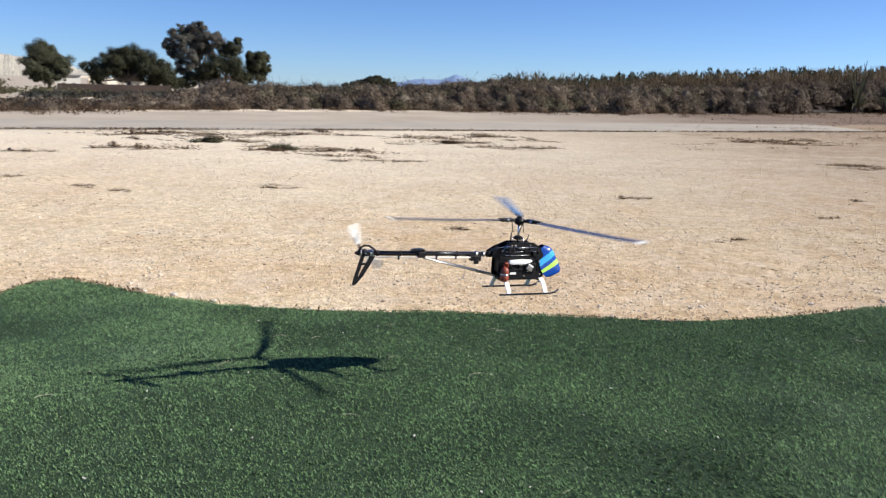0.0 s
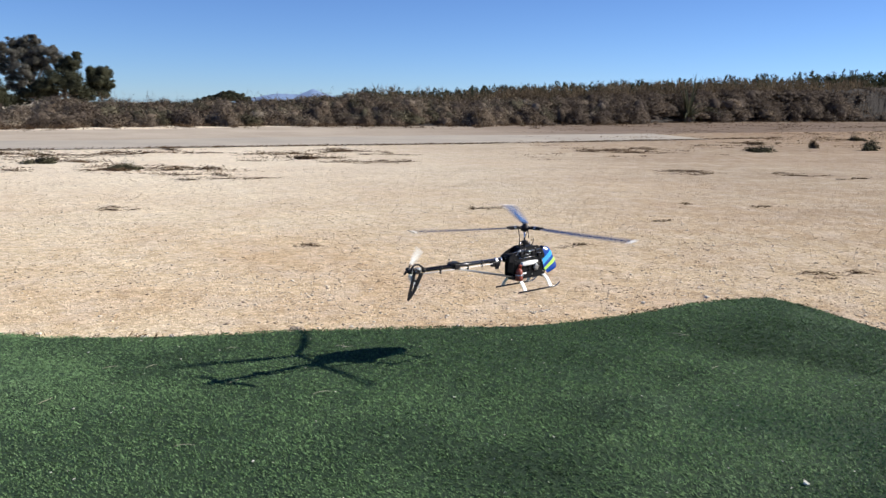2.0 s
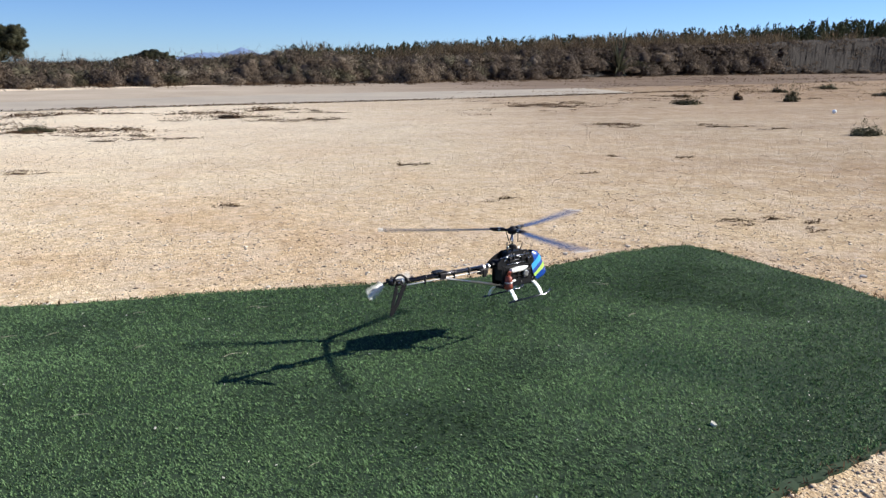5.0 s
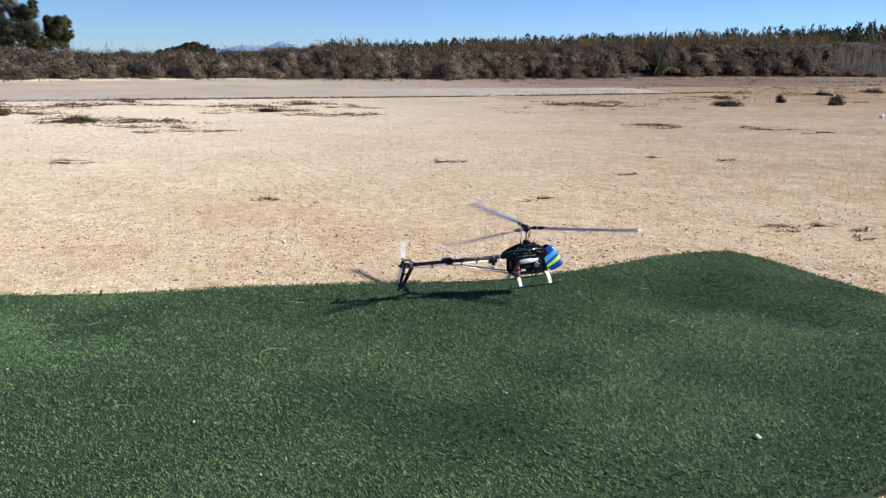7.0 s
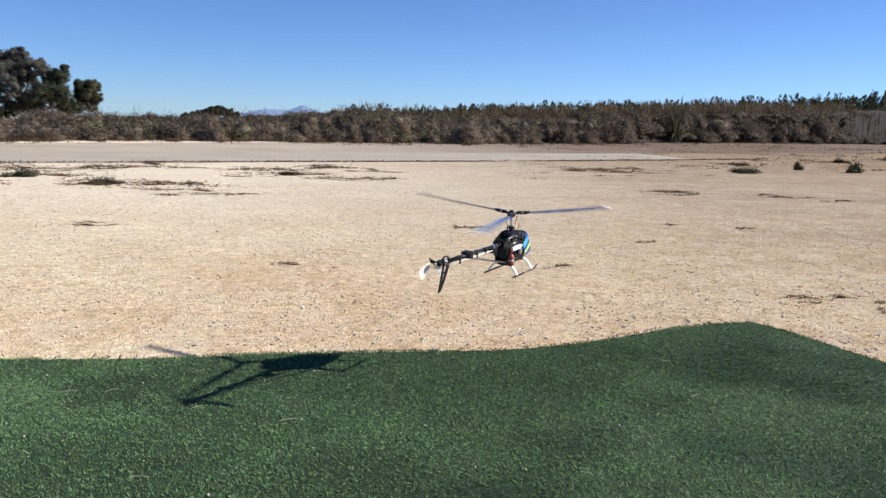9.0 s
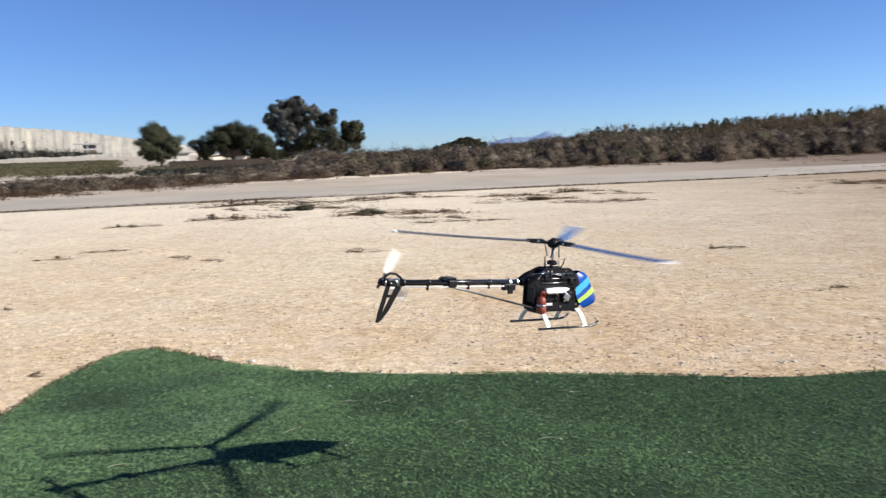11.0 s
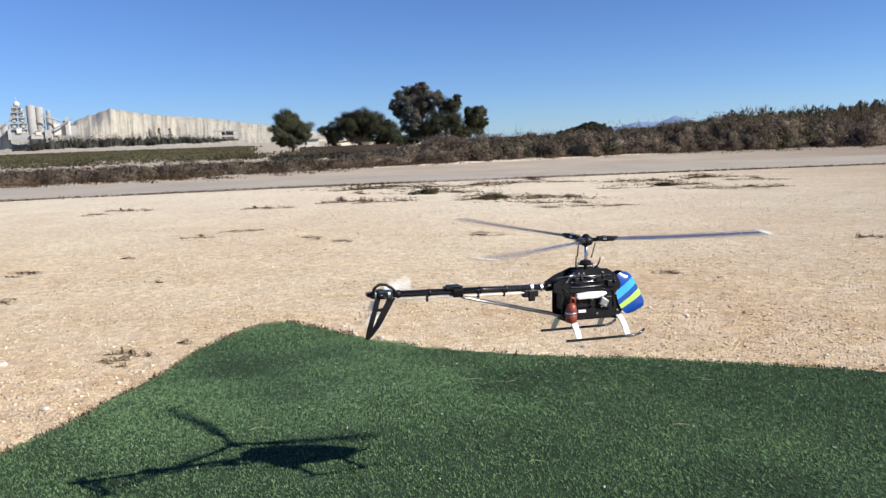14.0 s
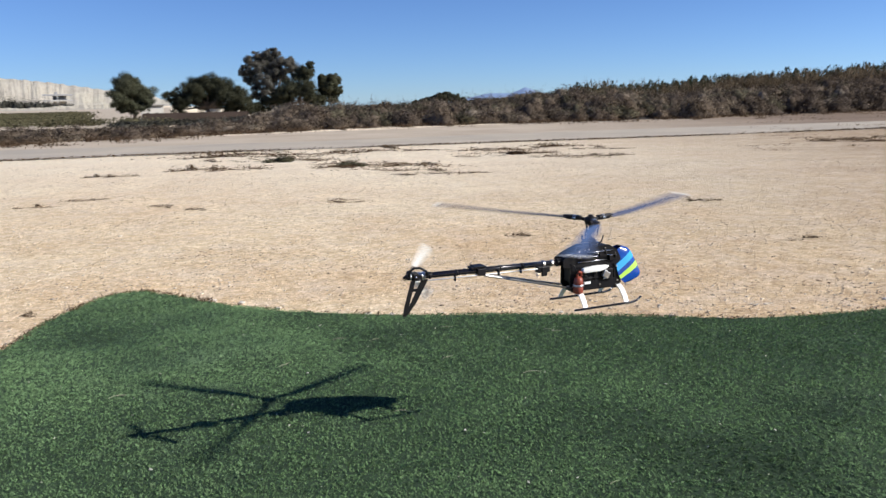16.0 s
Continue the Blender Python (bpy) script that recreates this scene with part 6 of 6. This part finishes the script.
def build_pebbles():
    """Loose crushed stones, thickest round the turf."""
    rng = np.random.default_rng(71)
    n = 80000
    y = 1.8 + 16 * rng.random(n) ** 1.9
    x = rng.uniform(-1, 1, n) * (1.5 + 0.78 * y) + 0.05 * y
    keep = ~inside(x, y, [(a, b) for a, b in TURF_EDGE]) & (rng.random(n) < 0.35 + 0.65 * (noise_patch(x, y) > 0))
    x, y = x[keep], y[keep]
    n = len(x)
    s = np.clip(rng.lognormal(-4.85, 0.40, n), 0.004, 0.022)
    u = np.array([[1, 0, 0], [0, 1, 0], [-1, 0, 0], [0, -1, 0], [0, 0, 1], [0, 0, -0.5]], float)
    v = np.repeat(u[None], n, 0) * rng.uniform(0.6, 1.3, (n, 6, 1)) + rng.normal(0, 0.15, (n, 6, 3))
    v *= s[:, None, None] * np.array([1, 1, 0.42])
    a = rng.uniform(0, math.tau, n)
    ca, sa = np.cos(a)[:, None], np.sin(a)[:, None]
    v = np.stack([v[..., 0] * ca - v[..., 1] * sa + x[:, None], v[..., 0] * sa + v[..., 1] * ca + y[:, None], v[..., 2] + (s * 0.12)[:, None]], -1)
    t = np.array([[0, 1, 4], [1, 2, 4], [2, 3, 4], [3, 0, 4], [1, 0, 5], [2, 1, 5], [3, 2, 5], [0, 3, 5]])
    f = (np.arange(n)[:, None, None] * 6 + t).reshape(-1, 3)
    tagged(from_arrays("pebbles", v.reshape(-1, 3), f, PEBBLE), "loose crushed cream limestone pebbles", "pebbles", kind="stuff")
    # single larger stones that stand out beside the turf
    stones = ((-1.02, 4.99, 0.045), (-0.86, 5.02, 0.03), (1.03, 5.02, 0.03), (-2.25, 5.33, 0.05), (-2.02, 5.30, 0.035), (-1.7, 5.16, 0.03), (-3.3, 4.0, 0.03), (-3.4, 3.5, 0.04), (0.3, 5.1, 0.025), (3.2, 5.62, 0.03), (-4.4, 4.2, 0.05), (-4.1, 3.6, 0.04), (2.6, 5.5, 0.03), (4.4, 4.4, 0.035))
    r = random.Random(72)
    base = None
    for x, y, s in stones:
        if base is None:
            bm = bmesh.new()
            bmesh.ops.create_icosphere(bm, subdivisions=2, radius=1)
            for q in bm.verts:
                q.co *= 1 + 0.25 * noise.noise(q.co * 1.7)
                q.co.z = q.co.z * 0.6 + 0.35
            base = ob = tagged(part("limestone_rock", bm, STONE), "single pale limestone rock beside the turf", "rock", "rocks beside the turf")
        else:
            ob = copy_thing(base, Matrix())
        ob.matrix_basis = pose(x, y, 0, 0, 0, r.uniform(0, 360))
        ob.scale = (s * r.uniform(0.5, 0.8), s * r.uniform(0.45, 0.75), s * 0.6)


def build_agave():
    """Spiky palm-like plant at the foot of the bank."""
    rng = random.Random(81)
    az = 27.4
    d = float(bank_foot(az)) - 1.2
    x, y = polar(az, d)
    root = new("palm_bush")
    root.location = (x, y, 0)
    tagged(root, "spiky grey-green palm bush at the foot of the bank", "palm bush")
    bm = bmesh.new()
    tube(bm, [(0, 0, -0.1), (0, 0, 0.5)], 0.25, 10, [0.3, 0.22])
    part("trunk", bm, BARK, root)
    for k in range(44):
        a, e = rng.uniform(0, math.tau), rng.uniform(0.15, 1.45)
        L = rng.uniform(2.4, 4.2)
        bm = bmesh.new()
        pts = []
        for j in range(6):
            t = j / 5
            bend = e - 0.5 * t * t * (1.4 - e)
            pts.append(Vector((math.cos(a) * math.cos(bend) * L * t, math.sin(a) * math.cos(bend) * L * t, 0.45 + math.sin(bend) * L * t)))
        side = Vector((-math.sin(a), math.cos(a), 0))
        rows = [[bm.verts.new(p + side * w + Vector((0, 0, dz))) for w, dz in ((-0.15 * (1 - 0.9 * i / 5), 0.03), (0, 0), (0.15 * (1 - 0.9 * i / 5), 0.03))] for i, p in enumerate(pts)]
        for p, q in zip(rows, rows[1:]):
            for c in range(2):
                bm.faces.new((p[c], p[c + 1], q[c + 1], q[c]))
        part("frond", bm, PALM, root)


build_weeds()
build_litter()
build_edge_weeds()
build_agave()
build_pebbles()
FLIGHT = [
    (0.0, pose(0.238, 3.755, 0.867, -1.6, 3.0, 23.2)),
    (0.5, pose(0.429, 3.933, 0.781, -0.9, 2.0, 20.8)),
    (1.0, pose(0.678, 4.161, 0.861, 0.6, 0.1, 17.1)),
    (1.5, pose(0.952, 4.261, 0.919, 0.5, -0.6, 20.9)),
    (2.0, pose(1.242, 4.242, 0.818, -1.2, -0.4, 28.1)),
    (2.5, pose(1.522, 4.127, 0.710, -1.5, -1.4, 35.6)),
    (3.0, pose(1.773, 3.972, 0.705, -2.4, -0.9, 36.8)),
    (5.5, pose(1.458, 3.760, 0.563, -4.1, 3.1, 21.0)),
    (6.0, pose(1.449, 4.009, 0.485, -3.9, 4.0, 11.5)),
    (6.5, pose(1.569, 4.288, 0.404, -2.3, -0.5, 5.5)),
    (7.0, pose(1.638, 4.584, 0.454, -0.3, -2.2, 7.5)),
    (7.5, pose(1.611, 4.780, 0.745, 1.7, -2.9, 33.1)),
    (8.0, pose(1.566, 4.872, 0.867, 3.6, -3.9, 48.1)),
    (10.5, pose(0.526, 3.523, 1.104, -0.6, 3.9, 48.0)),
    (11.0, pose(0.099, 3.370, 1.085, 0.0, 5.8, 39.2)),
    (11.5, pose(-0.135, 3.322, 0.902, -0.8, 4.2, 36.2)),
    (12.0, pose(-0.231, 3.318, 0.719, -1.5, 2.3, 34.5)),
    (12.5, pose(-0.281, 3.303, 0.834, -2.3, 1.0, 37.4)),
    (13.0, pose(-0.326, 3.225, 1.026, -1.0, 0.2, 37.5)),
    (13.5, pose(-0.334, 3.067, 1.146, 0.3, 2.0, 38.0)),
    (14.0, pose(-0.289, 2.894, 1.080, -1.3, 2.5, 36.6)),
    (14.5, pose(-0.191, 2.822, 0.907, -2.6, 3.2, 35.7)),
    (15.0, pose(-0.054, 2.871, 0.784, -2.9, 2.7, 35.2)),
    (15.5, pose(0.096, 3.020, 0.815, -0.2, 1.4, 30.3)),
    (16.0, pose(0.293, 3.130, 0.952, 1.1, 0.0, 29.0)),
]
# angle of one main blade about the mast, and of one tail blade, at each time of FLIGHT
MAIN = (62, 49, 44, 46, 47, 36, 36, 70, 87, 85, 89, 105, 118, 29, 35, 38, 35, 54, 81, 90, 103, 118, 8, 40, 9)
SIDE = (110, 40, 120, 90, 50, 180, 200, 205, 100, 100, 90, 20, 80, 150, 60, 60, 150, 45, 95, 50, 10, 170, 50, 110, 50)
# swing of the second tail blade on its bolt
FOLD = (35, 30, 0, 0, 70, -10, -25, -25, 0, 20, -10, 60, 80, 30, 88, 85, 15, 75, 55, 70, 75, 0, 80, 50, 80)

# swing of each blade on its drag hinge, blade by blade
LAG = ((11, 0, -12),
       (11, 1, -14),
       (11, 1, -14),
       (11, -1, -11),
       (10, -3, -8),
       (12, -4, -9),
       (12, -5, -7),
       (11, -6, -5),
       (12, -6, -6),
       (12, -8, -5),
       (12, -10, -2),
       (7, -14, 7),
       (4, -15, 10),
       (7, 1, -8),
       (7, 4, -11),
       (12, 2, -16),
       (15, 1, -20),
       (14, -5, -11),
       (11, -10, 0),
       (11, -9, -2),
       (9, -12, 2),
       (10, -16, 6),
       (11, 7, -20),
       (17, -1, -21),
       (12, 6, -20))


def spin_rows(phases, per_frame, fold, make):
    """Rows for every frame: a steady spin that passes through the given angles."""
    times = [t for t, m in FLIGHT]
    angle, rows = float(phases[0]), [(0.0, make(phases[0]))]
    for k in range(1, len(times)):
        n = frame(times[k]) - frame(times[k - 1])
        want = per_frame * n
        step = (phases[k] - phases[k - 1]) % fold
        total = step + fold * round((want - step) / fold)
        start = frame(times[k - 1]) - 1
        for j in range(1, n + 1):
            rows.append(((start + j) / FPS, make(angle + total * j / n)))
        angle += total
    return rows


def motions():
    walk(helicopter, FLIGHT)
    disc = pose(0, 0, 0, 2.3, -0.9, 0)
    walk(rotor_head, spin_rows(MAIN, -26, 360, lambda a: disc @ pose(0, 0, 0, 0, 0, a)))
    for k, blade in enumerate(blades):
        turn = pose(0, 0, 0, 0, 0, 120 * k) @ pose(HINGE, 0, 0)
        walk(blade, [(t, turn @ pose(0, 0, 0, 0, 0, lag[k])) for (t, m), lag in zip(FLIGHT, LAG)])
    walk(tail_rotor, spin_rows(SIDE, -74, 360, lambda a: pose(*TAIL, 0, -a, 0)))
    walk(tail_blade, [(t, pose(0, 0, 0, 0, 180 - a, 0)) for (t, m), a in zip(FLIGHT, FOLD)])


motions()
